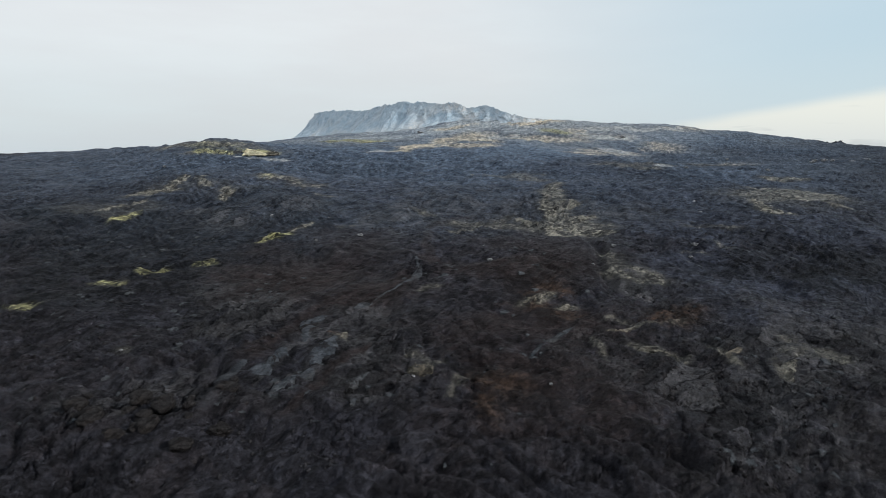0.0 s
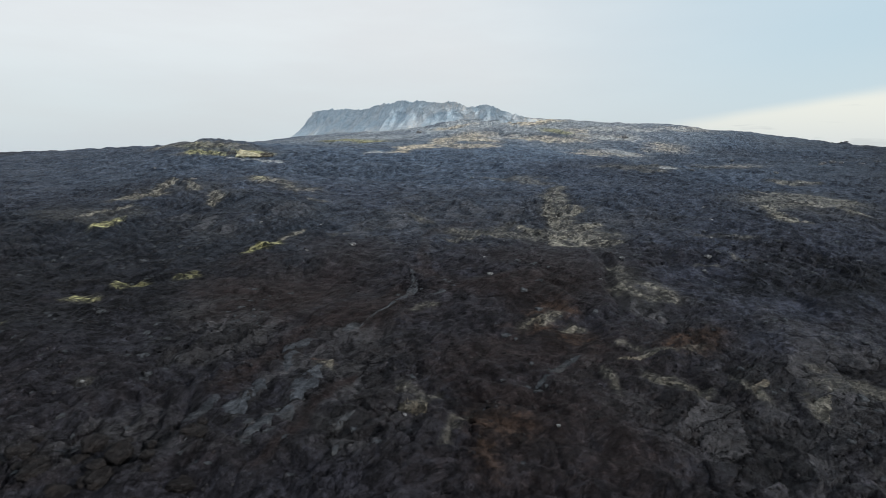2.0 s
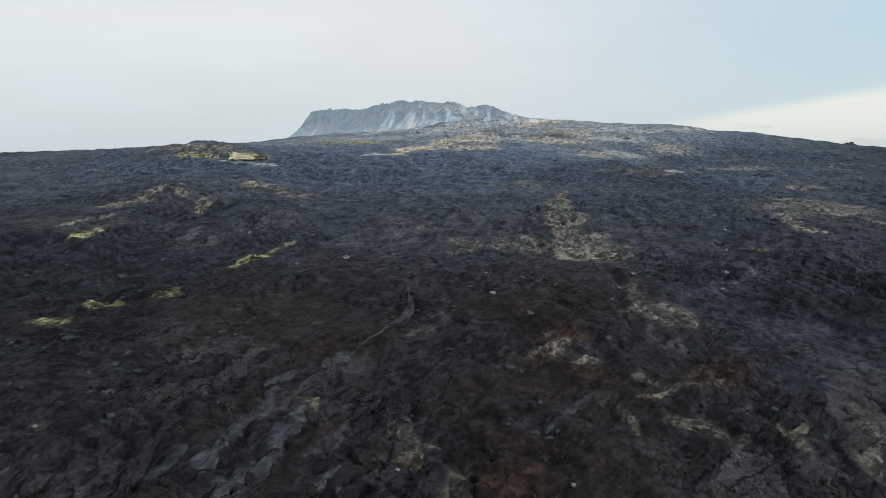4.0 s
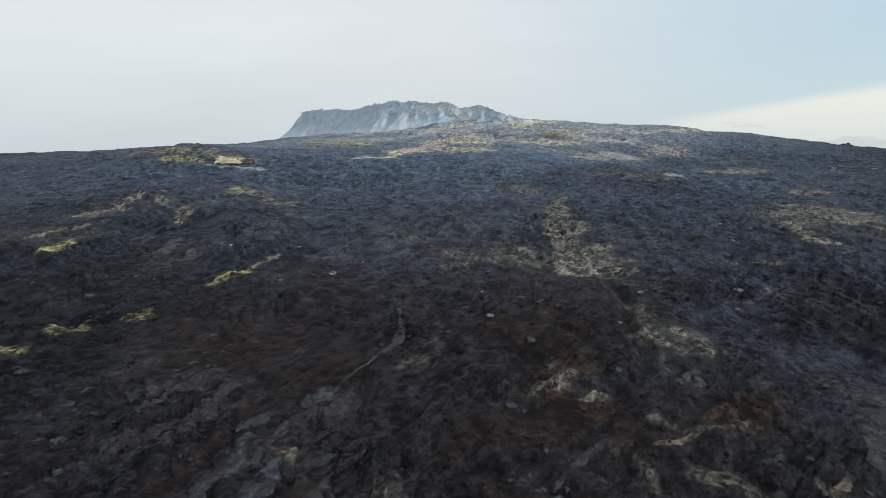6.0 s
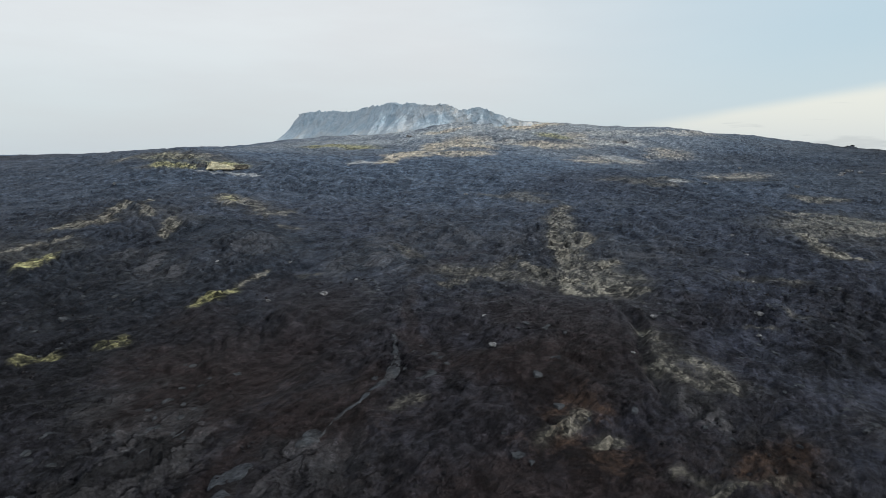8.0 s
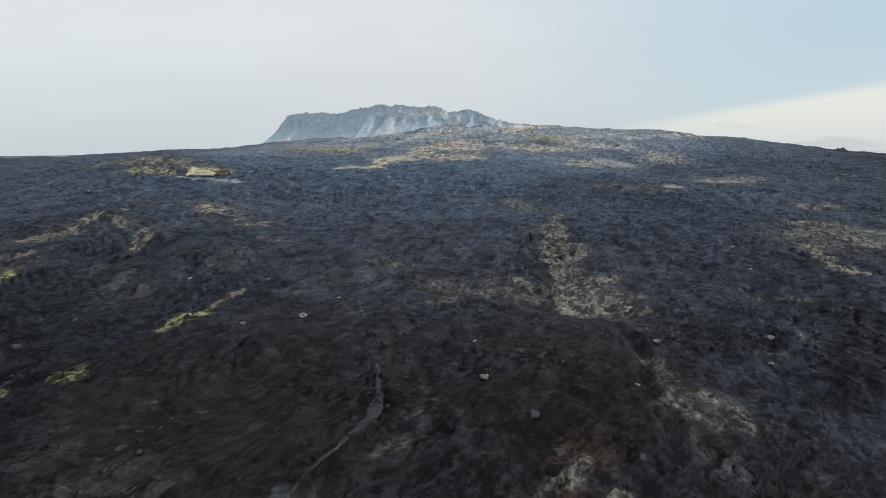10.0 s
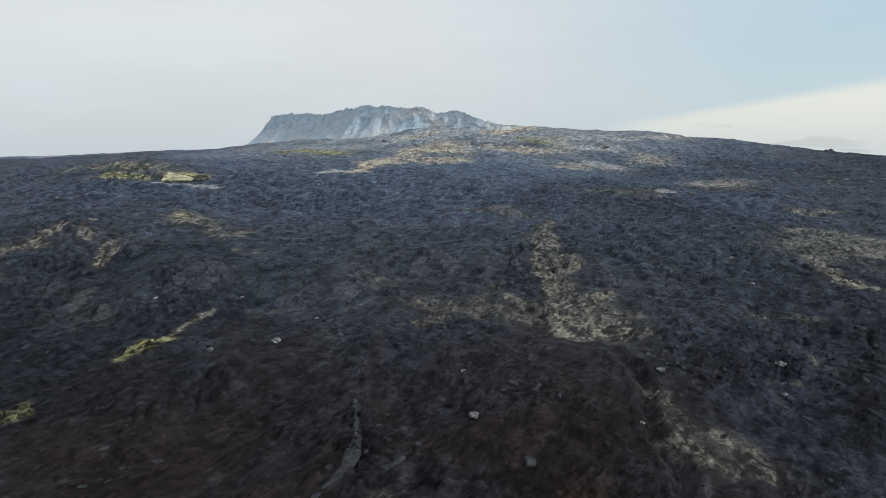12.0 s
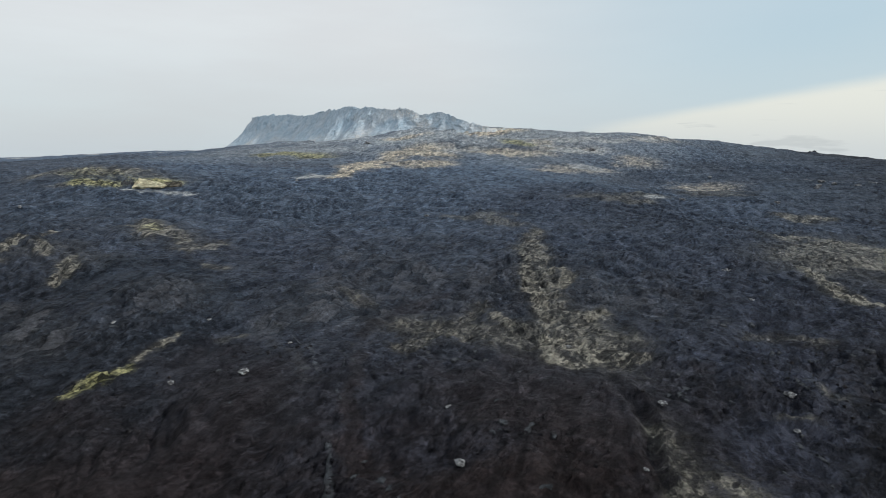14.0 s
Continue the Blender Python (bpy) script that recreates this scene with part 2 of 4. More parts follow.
def crater_material():
    m, n, l, bsdf = material("crater_rock")
    k = Kit(m.node_tree)
    stain = k.noise(0.022, 5, 0.6, 1.0)
    ribs = k.noise(0.06, 7, 0.75, 0.8, (1, 1, 0.22))
    grain = k.noise(0.16, 7, 0.85, 0.5)
    # wall colours lightened and blued to carry the distance haze
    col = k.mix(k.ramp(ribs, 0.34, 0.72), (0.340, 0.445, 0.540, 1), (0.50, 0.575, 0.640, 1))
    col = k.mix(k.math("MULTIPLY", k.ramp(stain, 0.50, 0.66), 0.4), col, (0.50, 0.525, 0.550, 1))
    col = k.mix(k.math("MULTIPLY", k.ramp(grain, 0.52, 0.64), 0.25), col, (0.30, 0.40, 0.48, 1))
    # pale scree, with haze and sunlit warmth painted into the same mask
    a = k.attr("scree_haze")
    col = k.mix(k.math("MULTIPLY", a, k.ramp(grain, 0.66, 0.40), True), col, k.mix(k.ramp(stain, 0.42, 0.58), (0.70, 0.66, 0.62, 1), (0.60, 0.62, 0.64, 1)))
    l.new(col, bsdf.inputs["Base Color"])
    bsdf.inputs["Roughness"].default_value = 0.9
    nrm = k.bump(ribs, 5.0, 0.7)
    nrm = k.bump(grain, 3.0, 0.7, nrm)
    l.new(nrm, bsdf.inputs["Normal"])
    return m


CRATER = crater_material()


# ---------------------------------------------------------------- noise on arrays
def lattice(ix, iy, seed):
    h = (ix.astype(np.int64) * 374761393 + iy.astype(np.int64) * 668265263 + seed * 974634777) & 0x7FFFFFFF
    h = ((h ^ (h >> 13)) * 1274126177) & 0x7FFFFFFF
    return ((h ^ (h >> 16)) & 0xFFFF) / 65535.0


def value_noise(x, y, seed=0):
    ix, iy = np.floor(x), np.floor(y)
    fx, fy = x - ix, y - iy
    fx, fy = fx * fx * fx * (fx * (fx * 6 - 15) + 10), fy * fy * fy * (fy * (fy * 6 - 15) + 10)
    a, b = lattice(ix, iy, seed), lattice(ix + 1, iy, seed)
    c, d = lattice(ix, iy + 1, seed), lattice(ix + 1, iy + 1, seed)
    return (a + (b - a) * fx) * (1 - fy) + (c + (d - c) * fx) * fy


def fbm(x, y, scale, octaves=4, seed=0, gain=0.5):
    """Noise of mean 0 and about -1 to 1; scale is the longest wave in metres."""
    out, amp, total = 0.0, 1.0, 0.0
    px, py = x / scale, y / scale
    for o in range(octaves):
        out = out + amp * (value_noise(px, py, seed + o * 17) * 2 - 1)
        total += amp
        px, py = (px * 0.8 - py * 0.6) * 2.03 + 11.7, (px * 0.6 + py * 0.8) * 2.03 - 4.1
        amp *= gain
    return out / total * 1.6


def cells(x, y, size, seed):
    """Distance to the nearest cell border (0 at the joint) and a random number for the cell."""
    px, py = x / size, y / size
    ix, iy = np.floor(px), np.floor(py)
    d1 = np.full(x.shape, 9.0)
    d2 = np.full(x.shape, 9.0)
    rid, ox, oy = np.zeros(x.shape), np.zeros(x.shape), np.zeros(x.shape)
    for i in (-1, 0, 1):
        for j in (-1, 0, 1):
            cx, cy = ix + i, iy + j
            qx = cx + lattice(cx, cy, seed) - px
            qy = cy + lattice(cx, cy, seed + 5) - py
            d = np.hypot(qx, qy)
            near = d < d1
            d2 = np.where(near, d1, np.minimum(d2, d))
            rid = np.where(near, lattice(cx, cy, seed + 9), rid)
            ox, oy = np.where(near, qx, ox), np.where(near, qy, oy)
            d1 = np.where(near, d, d1)
    return d2 - d1, rid, ox, oy


# ---------------------------------------------------------------- the lie of the land
PROFILE = [(-3000, -40), (-200, -8.5), (60, 6.7), (150, 11.7), (230, 19.1), (320, 28.0), (430, 41.6), (560, 60.3), (700, 72.7),
           (850, 80.5), (980, 98.5), (1150, 110.3), (1500, 98.3), (2200, 39.9), (2800, 20), (5000, 12)]
# x, y, height, reach across, reach along
HILLS = [(-222, 565, 14.5, 70, 55), (-130, 560, 2.6, 80, 80), (-330, 480, 3.5, 170, 200), (-620, 800, -6.9, 260, 400),
         (60, 225, 5.1, 60, 60), (-110, 220, 0.9, 90, 70), (170, 300, 8.9, 90, 90), (-120, 350, 8.5, 80, 80),
         (300, 680, -24.3, 160, 130), (520, 960, 2.4, 200, 160), (250, 930, 20.1, 220, 160), (-330, 1200, -3.7, 220, 250),
         (-100, 850, -2.7, 150, 120), (100, 480, 2.5, 100, 90), (-10, 640, 3.2, 110, 100)]
HILLS += [(360, 540, 3.7, 110, 110), (60, 1030, 19.0, 110, 70), (-220, 1020, -1.3, 120, 120), (-60, 900, 1.0, 90, 70), (-350, 1050, -13.1, 150, 150),
          (652, 942, 4.0, 9, 9), (-620, 1150, -11.0, 230, 330), (-400, 1260, -6.0, 80, 160), (1000, 1100, -9.0, 230, 260), (150, 965, 6.0, 70, 60), (-260, 440, -5.0, 55, 45), (-180, 375, 3.5, 45, 25), (-3100, 4050, 42, 1500, 500), (-1300, 4000, 80, 900, 500)]


def land(x, y):
    """Height of the broad forms."""
    ky, kz = np.array(PROFILE, float).T
    fine_y = np.arange(-3000, 5001, 10.0)
    fine_z = np.interp(fine_y, ky, kz)
    for _ in range(3):
        fine_z[3:-3] = np.convolve(fine_z, np.ones(7) / 7, "valid")
    z = np.interp(y, fine_y, fine_z)
    w = np.clip((y - 450) / 600, 0, 1)
    w = w * w * (3 - 2 * w)
    z = z - 60 * w * (1 - np.exp(-(np.clip(np.abs(x - 50) - 250, 0, None) / 650) ** 2)) * np.clip((3600 - y) / 900, 0, 1)
    for a, b, h, c, d in HILLS:
        z = z + h * np.exp(-((x - a) / c) ** 2 - ((y - b) / d) ** 2)
    return z


def ropes(x, y, size, seed, turn):
    """Ropy folds of cooled crust: rounded ribs with sharp creases in drifting arcs, in patches."""
    wx = x + 1.5 * size * fbm(x, y, 5 * size, 2, seed)
    wy = y + 1.5 * size * fbm(x, y, 5 * size, 2, seed + 2)
    phase = (wx * math.cos(turn) + wy * math.sin(turn)) / size * math.pi + 4.5 * fbm(x, y, 6.5 * size, 2, seed + 5)
    gate = np.clip(fbm(x, y, 7 * size, 2, seed + 9) * 1.8 + 0.25, 0, 1)
    return size * (np.abs(np.sin(phase)) - 0.64) * gate


def relief(x, y, step):
    """Lobes, ropes, tilted crust plates and rubble of the lava; waves shorter than the mesh step fade out."""
    def keep(wave):
        return np.clip((wave / np.maximum(step, 0.01) - 2.0) / 3.0, 0, 1)
    wx = x + 6 * fbm(x, y, 40, 3, 31)
    wy = y + 6 * fbm(x, y, 40, 3, 32)
    z = 2.6 * fbm(wx, wy, 75, 3, 1) * keep(60)
    z = z + 1.7 * (np.abs(fbm(wx, wy, 26, 3, 2)) - 0.4) * keep(20)
    z = z + 1.1 * (np.abs(fbm(wx, wy * 0.8, 9.5, 3, 3)) - 0.4) * keep(7)
    gravel = np.clip(gravel_mask(x, y) * 1.6, 0, 1)
    sheet = np.clip(sheet_mask(x, y) * 1.6, 0, 1) * (1 - gravel)
    dull = np.clip(patch_mask(x, y, NAVY, 170) * 1.3, 0, 1)
    rough = 1 - 0.55 * gravel - 0.5 * sheet - 0.3 * dull * (1 - sheet) * (1 - gravel)
    fine = 0.8 * (np.abs(fbm(wx, wy, 3.8, 2, 4)) - 0.4) * keep(3.2) + 0.4 * (np.abs(fbm(x, y, 1.9, 2, 6)) - 0.4) * keep(1.7)
    for size, seed, turn, amp in ((15.0, 310, 1.25, 0.17), (6.6, 330, 0.9, 0.22), (3.1, 350, 1.5, 0.22), (1.5, 370, 0.6, 0.16)):
        fine = fine + amp * ropes(x, y, size, seed, turn) * keep(size)
    z = z + fine * rough + rosettes(x, y)
    # upturned crust plates with open joints, drawn out along the flow
    joint, rid, ox, oy = cells((wx * 0.8 + wy * 0.6) / 1.0 + 2.0 * fbm(x, y, 7, 3, 41), (wy * 0.8 - wx * 0.6) * 1.9 + 2.0 * fbm(x, y, 8, 3, 42), 7.0, 77)
    where = np.clip(np.clip(fbm(x, y, 45, 3, 51) * 2.2 - 0.15, 0, 1) * 0.8 + 0.6 * sheet, 0, 1) * (1 - 0.7 * gravel) * (1 - 0.65 * dull)
    plate = (rid - 0.4) * 1.9 + ((rid * 7.3 % 1) - 0.5) * ox * 2.4 + ((rid * 13.7 % 1) - 0.5) * oy * 2.4
    return z + plate * where * keep(5) - 0.5 * np.exp(-(joint / 0.06) ** 2) * where * keep(2.5)


def channel(x, y):
    """The drained lava channel: a trench between two raised banks."""
    s = np.clip((232 - y) / 56, 0, 1)
    cx = 62.0 - 9.5 * s + 1.2 * np.sin(y * 0.21) + 1.3 * fbm(y, y * 0, 12, 3, 92)
    d = x - cx
    on = np.clip((y - 168) / 14, 0, 1) * np.clip((246 - y) / 16, 0, 1)
    return on * (-1.7 * np.exp(-(d / 2.2) ** 2) * (1 + 0.6 * fbm(x, y, 9, 3, 91)) + 0.7 * np.exp(-((np.abs(d) - 3.4) / 1.1) ** 2))


def surface(x, y, step=0.4):
    x, y = np.asarray(x, float), np.asarray(y, float)
    calm = 1 - 0.6 * np.exp(-((x - 59) / 13) ** 2 - ((y - 206) / 34) ** 4)
    return land(x, y) + relief(x, y, np.zeros(x.shape) + step) * calm + channel(x, y)


def height(x, y):
    return float(surface(np.array([x]), np.array([y]))[0])


# patches of other ground: x, y, half width, half depth
TAN = [(210, 742, 22.3, 12), (266, 600, 20, 16), (325, 660, 26, 20), (298, 781, 22, 18), (365, 897, 35.8, 18.8), (231, 832, 34, 12)]
MOSS = [(-118, 195, 4.0, 1.8), (-128, 167, 3.3, 3.0)]
RUST = [(-64, 214, 16, 20), (-52, 190, 14, 14), (20, 122, 15.0, 19), (28, 110, 13, 13), (35, 224, 24, 20), (-40, 239, 18, 24), (37, 250, 20, 10), (-22, 180, 12, 10), (30, 150, 20, 14), (35, 200, 22, 16), (-44, 228, 19, 26)]
IRON = [(34, 160, 6, 4.5), (69, 159, 6, 4), (27, 165, 5, 2.6), (67, 154, 6, 3), (12, 118, 6, 5), (-28, 145, 2, 1.2)]
GREY = [(-58, 190, 8, 9), (-25, 164, 9.8, 6.8), (-112, 281, 15, 11), (-80, 299, 12, 12), (-58, 114, 13.6, 8.2), (-19, 124, 9, 12),
        (-17, 300, 18, 11), (112, 140, 34, 26), (62, 118, 26, 18), (86, 126, 20, 18), (-25, 148, 14, 22), (-60, 180, 16, 14), (-52, 172, 10, 10), (-17, 132, 10, 14), (20, 330, 50, 40), (75, 300, 30, 40)]
NAVY = [(125, 190, 36, 30), (-80, 385, 50, 40), (90, 500, 80, 50), (-40, 330, 60, 40), (115, 270, 45, 40), (130, 370, 70, 60), (165, 235, 40, 35), (40, 420, 60, 40), (100, 200, 24, 24), (230, 430, 50, 60)]
GLAZE = [(-85, 195, 34, 28), (-70, 180, 20, 20), (145, 205, 26, 22), (-82, 300, 34, 30), (-100, 235, 45, 36), (-40, 236, 14, 20), (-112, 200, 42, 36), (-150, 262, 40, 30), (-95, 265, 26, 22), (-60, 205, 14, 22), (-190, 300, 40, 22)]
SALT = [(242, 875, 22.7, 9.4), (273, 883, 15.9, 9.3), (223, 822, 24.7, 8.3), (261, 823, 7.4, 10.4), (197, 848, 17.0, 6.2), (368, 895, 12.5, 9.1),
        (225, 747, 17.9, 9.4), (192, 498, 7, 2.6), (91, 844, 25.3, 10)]
SNOW = [(-1500, 3750, 90, 40), (-2300, 3800, 60, 30), (-1150, 3750, 90, 40), (-2650, 3850, 50, 30), (-1900, 3850, 60, 30), (-1330, 3900, 120, 40)]


# crusts and gravels that run in bands: strength, half width across, half width along y, then the line
MOSS_STROKES = [
    (0.35, 16.0, 8.0, (-228, 540), (-195, 530)),
    (1, 1.8, 2.4, (-80.0, 245.5), (-74.8, 250.5), (-70.7, 255.8)),
    (1, 3.4, 4.9, (-164.9, 288.1), (-163.7, 292.6), (-163.4, 298.1)),
    (0.5, 2.8, 7.0, (-126, 412), (-119, 400)),
    (0.9, 7.9, 4.8, (-217, 522), (-200, 518)),
    (0.9, 6.9, 6.2, (-180, 531), (-164, 535)),
    (0.9, 17.7, 18.8, (-171, 869), (-154, 878), (-134, 890), (-98, 856)),
    (0.8, 12.5, 9.6, (164, 877), (186, 858)),
    (0.6, 2.6, 2.6, (-111.5, 211.5), (-106, 212.4)),
    (0.5, 2.0, 2.4, (-95.0, 219.0), (-92, 221.0)),
]
PALE_LEFT = [
    (0.55, 30.0, 16.0, (-240, 545), (-205, 540), (-178, 532)),
    (0.38, 14.0, 9.0, (-172, 352), (-150, 358), (-132, 340)),
    (0.4, 14.0, 9.0, (-190, 308), (-172, 318)),
    (0.45, 12.0, 12.0, (-118, 400), (-88, 372)),
    (0.8, 1.3, 1.7, (-71.4, 261.6), (-69.4, 267.3), (-67.0, 272.3), (-64.6, 278.1)),
    (0.8, 4.3, 5.3, (-186, 304), (-182, 312), (-175, 316), (-173, 323)),
    (0.9, 5.2, 3.9, (-184, 336), (-175, 344), (-167, 348)),
    (0.9, 3.8, 5.3, (-169, 357), (-165, 367), (-163, 388), (-166, 405)),
    (0.8, 2.9, 4.4, (-156, 363), (-144, 351)),
    (0.9, 2.6, 7.2, (-132, 342), (-123, 327)),
    (0.9, 6.0, 13.0, (-135, 425), (-128, 415), (-116, 392)),
    (0.7, 3.4, 8.3, (-116, 401), (-103, 390), (-90, 363)),
    (0.7, 3.2, 4.8, (-87, 369), (-82, 380)),
    (0.8, 11.3, 6.8, (-257, 544), (-236, 549), (-208, 538), (-197, 550)),
    (0.6, 7.1, 3.7, (-231, 515), (-215, 524), (-200, 518)),
    (0.6, 2.8, 2.9, (-75, 344), (-68, 343)),
    (0.6, 2.2, 1.5, (-51.4, 275.9), (-46.0, 280.4)),
]
WHITE_STROKES = [
    (0.9, 4.8, 2.7, (-181, 510), (-175, 509)),
    (0.9, 7.5, 3.2, (-164, 510), (-149, 509), (-137, 505)),
    (1, 13.6, 6.6, (224, 836), (244, 816), (267, 822)),
    (0.8, 18.7, 8.9, (295, 874), (328, 886)),
    (0.9, 9.9, 5.5, (-71, 582), (-60, 593)),
    (0.8, 5.7, 4.3, (-83, 575), (-74, 568)),
]
GREY_STROKES = [
    (1, 4.4, 4.9, (-129.0, 299.3), (-111.9, 284.6), (-98.9, 269.2)),
    (0.8, 14.4, 10.4, (-87, 308), (-69.3, 297.5)),
    (1, 1.3, 2.7, (-38.5, 280.4), (-30.5, 270.0), (-23.8, 258.4), (-19.6, 244.2)),
    (1, 7.7, 12.5, (-36.1, 292.2), (-26, 302), (-13, 326), (-4, 309)),
    (1, 1.3, 2.4, (-35.4, 156.3), (-35.5, 147.9), (-35.5, 140.4)),
    (1, 1.0, 1.9, (-27.9, 142.5), (-29.2, 130.5), (-32.5, 125.0), (-35.6, 118.2), (-36.8, 113.0)),
    (1, 1.6, 2.7, (-38.9, 134.5), (-40.3, 127.8), (-41.2, 120.3)),
    (0.9, 6.1, 5.8, (-63.2, 153.6), (-56.6, 161.8)),
    (1, 5.5, 10.7, (-52.0, 163.5), (-48.7, 174.6)),
    (1, 3.0, 3.6, (-22.6, 120.4), (-16.9, 118.6), (-16.8, 111.8)),
    (1, 1.0, 2.1, (38.7, 149.7), (34.7, 141.4), (27.4, 135.7)),
    (0.9, 6.8, 6.1, (50.8, 120.4), (59.4, 118.6), (65.7, 112.0)),
    (1, 2.4, 4.6, (55.6, 188.7), (58.0, 180.2), (62.0, 175.5)),
]
PALE_CENTRE = [
    (0.72, 8.0, 14.0, (72, 370), (62, 310), (60, 280), (64, 258)),
    (0.66, 14.0, 8.0, (20, 285), (45, 275), (66, 258)),
    (0.55, 2.9, 4.9, (-16, 325), (-6, 309)),
    (0.8, 2.7, 11.8, (84, 414), (75, 387), (66, 359), (59, 332)),
    (0.9, 3.7, 7.8, (57, 317), (58.2, 293.9), (55.4, 275.0)),
    (0.8, 3.5, 5.6, (60.0, 291.7), (67.3, 279.1), (74.1, 281.9)),
    (1, 4.4, 6.1, (51.4, 265.2), (60.0, 259.4), (63.0, 250.1)),
    (1, 2.6, 2.0, (49.2, 256.1), (55.3, 246.5)),
    (0.9, 2.7, 2.3, (65.6, 252.2), (74.3, 246.8)),
    (0.9, 2.4, 3.1, (70, 333), (77, 339), (77, 328), (68, 318)),
    (0.65, 4.0, 4.1, (5.7, 270.6), (20.0, 280.4), (29.9, 290.6), (36, 302)),
    (0.8, 2.6, 3.2, (38.8, 289.1), (45.3, 278.8)),
    (0.6, 8.6, 4.4, (41, 450), (57, 455), (78, 450)),
    (0.6, 11.7, 7.2, (139, 494), (157, 489), (194, 505)),
    (0.6, 9.2, 5.7, (39, 452), (57, 451), (72, 430)),
    (0.6, 10.0, 7.0, (156, 485), (174, 482)),
]
PALE_RIGHT = [
    (0.7, 24.0, 26.0, (205, 350), (240, 365)),
    (0.65, 12.0, 16.0, (178, 312), (200, 322)),
    (0.6, 14.0, 16.0, (255, 550), (290, 562)),
    (0.8, 6.1, 8.7, (253, 445), (252, 428), (268, 430)),
    (0.8, 11.3, 13.9, (210, 385), (222, 379), (232, 366), (240, 354)),
    (1, 3.2, 5.0, (175, 318), (171, 301), (163.4, 285.1), (167.6, 279.6)),
    (0.8, 7.7, 13.7, (202, 330), (209, 315)),
    (0.55, 5.3, 3.3, (114.5, 256.8), (125.9, 251.1)),
    (0.8, 2.5, 1.2, (94.6, 215.6), (100.5, 214.3)),
    (0.6, 1.9, 2.1, (112.4, 225.7), (114.3, 222.2)),
    (0.6, 12.8, 16.5, (233, 522), (266, 520)),
]
TAN_FAR = [
    (1, 6.1, 15.2, (-49, 572), (-41, 608), (-35, 648)),
    (1, 12.6, 40.4, (-34, 672), (-20, 686), (3, 799), (33, 850), (67, 814)),
    (0.8, 13.6, 27.6, (15, 689), (52, 716)),
    (0.9, 15.5, 7.6, (-1, 970), (38, 960)),
    (1, 22.0, 13.3, (117, 950), (143, 934), (177, 946)),
    (0.7, 19.0, 14.1, (98, 838), (146, 818), (188, 809)),
    (0.7, 10.7, 9.1, (196, 873), (207, 841)),
    (0.6, 20.5, 6.7, (180, 726), (232, 745)),
]
GRAVEL_STROKES = [
    (1, 1.6, 2.5, (-21.6, 138.7), (-24.7, 130.0), (-27.7, 115.9), (-30.4, 105.8)),
    (1, 4.0, 6.1, (-15.5, 193.4), (-25.5, 178.5), (-36.3, 168.9), (-40.6, 152.3), (-45.1, 135.0)),
    (1, 11.0, 13.0, (-44.4, 260), (-38, 232.3), (-38, 205)),
    (1, 3.3, 5.9, (-7.0, 280.3), (8, 305), (22, 316)),
    (1, 2.1, 6.3, (-5.8, 259.4), (-8.1, 229.3), (-2.6, 205.9)),
]
PALE_NEAR = [
    (1.2, 1.6, 3.1, (61.8, 214.3), (62.8, 206.3)),
    (1.15, 2.8, 2.9, (58.1, 194.0), (63.2, 185.8), (70.4, 184.7)),
    (1.1, 1.8, 2.2, (67.1, 196.9), (72.8, 190.7)),
    (0.85, 6.0, 8.0, (63, 207), (66, 195), (73, 186)),
    (0.75, 1.9, 1.4, (46.6, 154.3), (52.3, 150.8), (65.2, 150.8)),
    (0.9, 2.3, 2.3, (49.8, 139.8), (54.1, 138.5), (57.9, 132.8)),
    (0.9, 1.3, 1.7, (69.3, 136.9), (69.7, 131.6), (70.3, 127.8)),
    (0.9, 0.9, 2.5, (39.1, 141.8), (40.5, 138.6), (39.9, 133.5)),
    (1, 1.8, 2.0, (23.4, 165.2), (28.1, 167.9), (33.7, 174.8)),
    (1, 1.5, 1.6, (34.5, 164.0), (38.7, 166.4)),
    (0.9, 1.7, 2.7, (79.9, 127.2), (77.5, 120.5)),
    (0.8, 3.8, 3.4, (88.2, 135.9), (94.3, 133.1)),
    (0.8, 2.1, 2.1, (88.9, 142.4), (91.4, 139.5)),
    (0.7, 1.3, 1.8, (-8.3, 135.5), (-3.9, 131.6)),
    (0.9, 1.1, 1.8, (-3.7, 127.9), (0.2, 130.0)),
    (0.9, 1.2, 1.4, (-29.5, 143.0), (-26.0, 143.0)),
    (0.8, 1.6, 1.6, (-6.7, 177.0), (-1.9, 181.5)),
    (0.8, 0.8, 2.4, (1.1, 110.3), (2.9, 116.0), (6.2, 120.4)),
    (0.8, 2.9, 2.3, (-118.0, 191.6), (-115.8, 196.4)),
    (0.9, 1.4, 1.4, (-80.8, 134.2), (-78.7, 135.2)),
]
IRON_STROKES = [
    (1, 2.9, 3.7, (63.7, 158.5), (65.8, 153.6)),
    (0.9, 3.8, 5.1, (29.0, 173.4), (35.9, 176.5)),
    (0.9, 1.8, 4.6, (7.1, 118.6), (9.6, 110.3)),
]
# rosettes of concentric ropes on swollen crust: x, y, radius
ROSETTES = [(-78, 305, 17), (-25.5, 299, 7), (-15.3, 321, 7), (-6.5, 303, 6), (-33, 290, 5), (-59, 158, 9), (28, 168, 3.5), (74, 333, 6), (-40, 312, 8), (95, 395, 12), (14, 345, 10), (-110, 330, 10)]


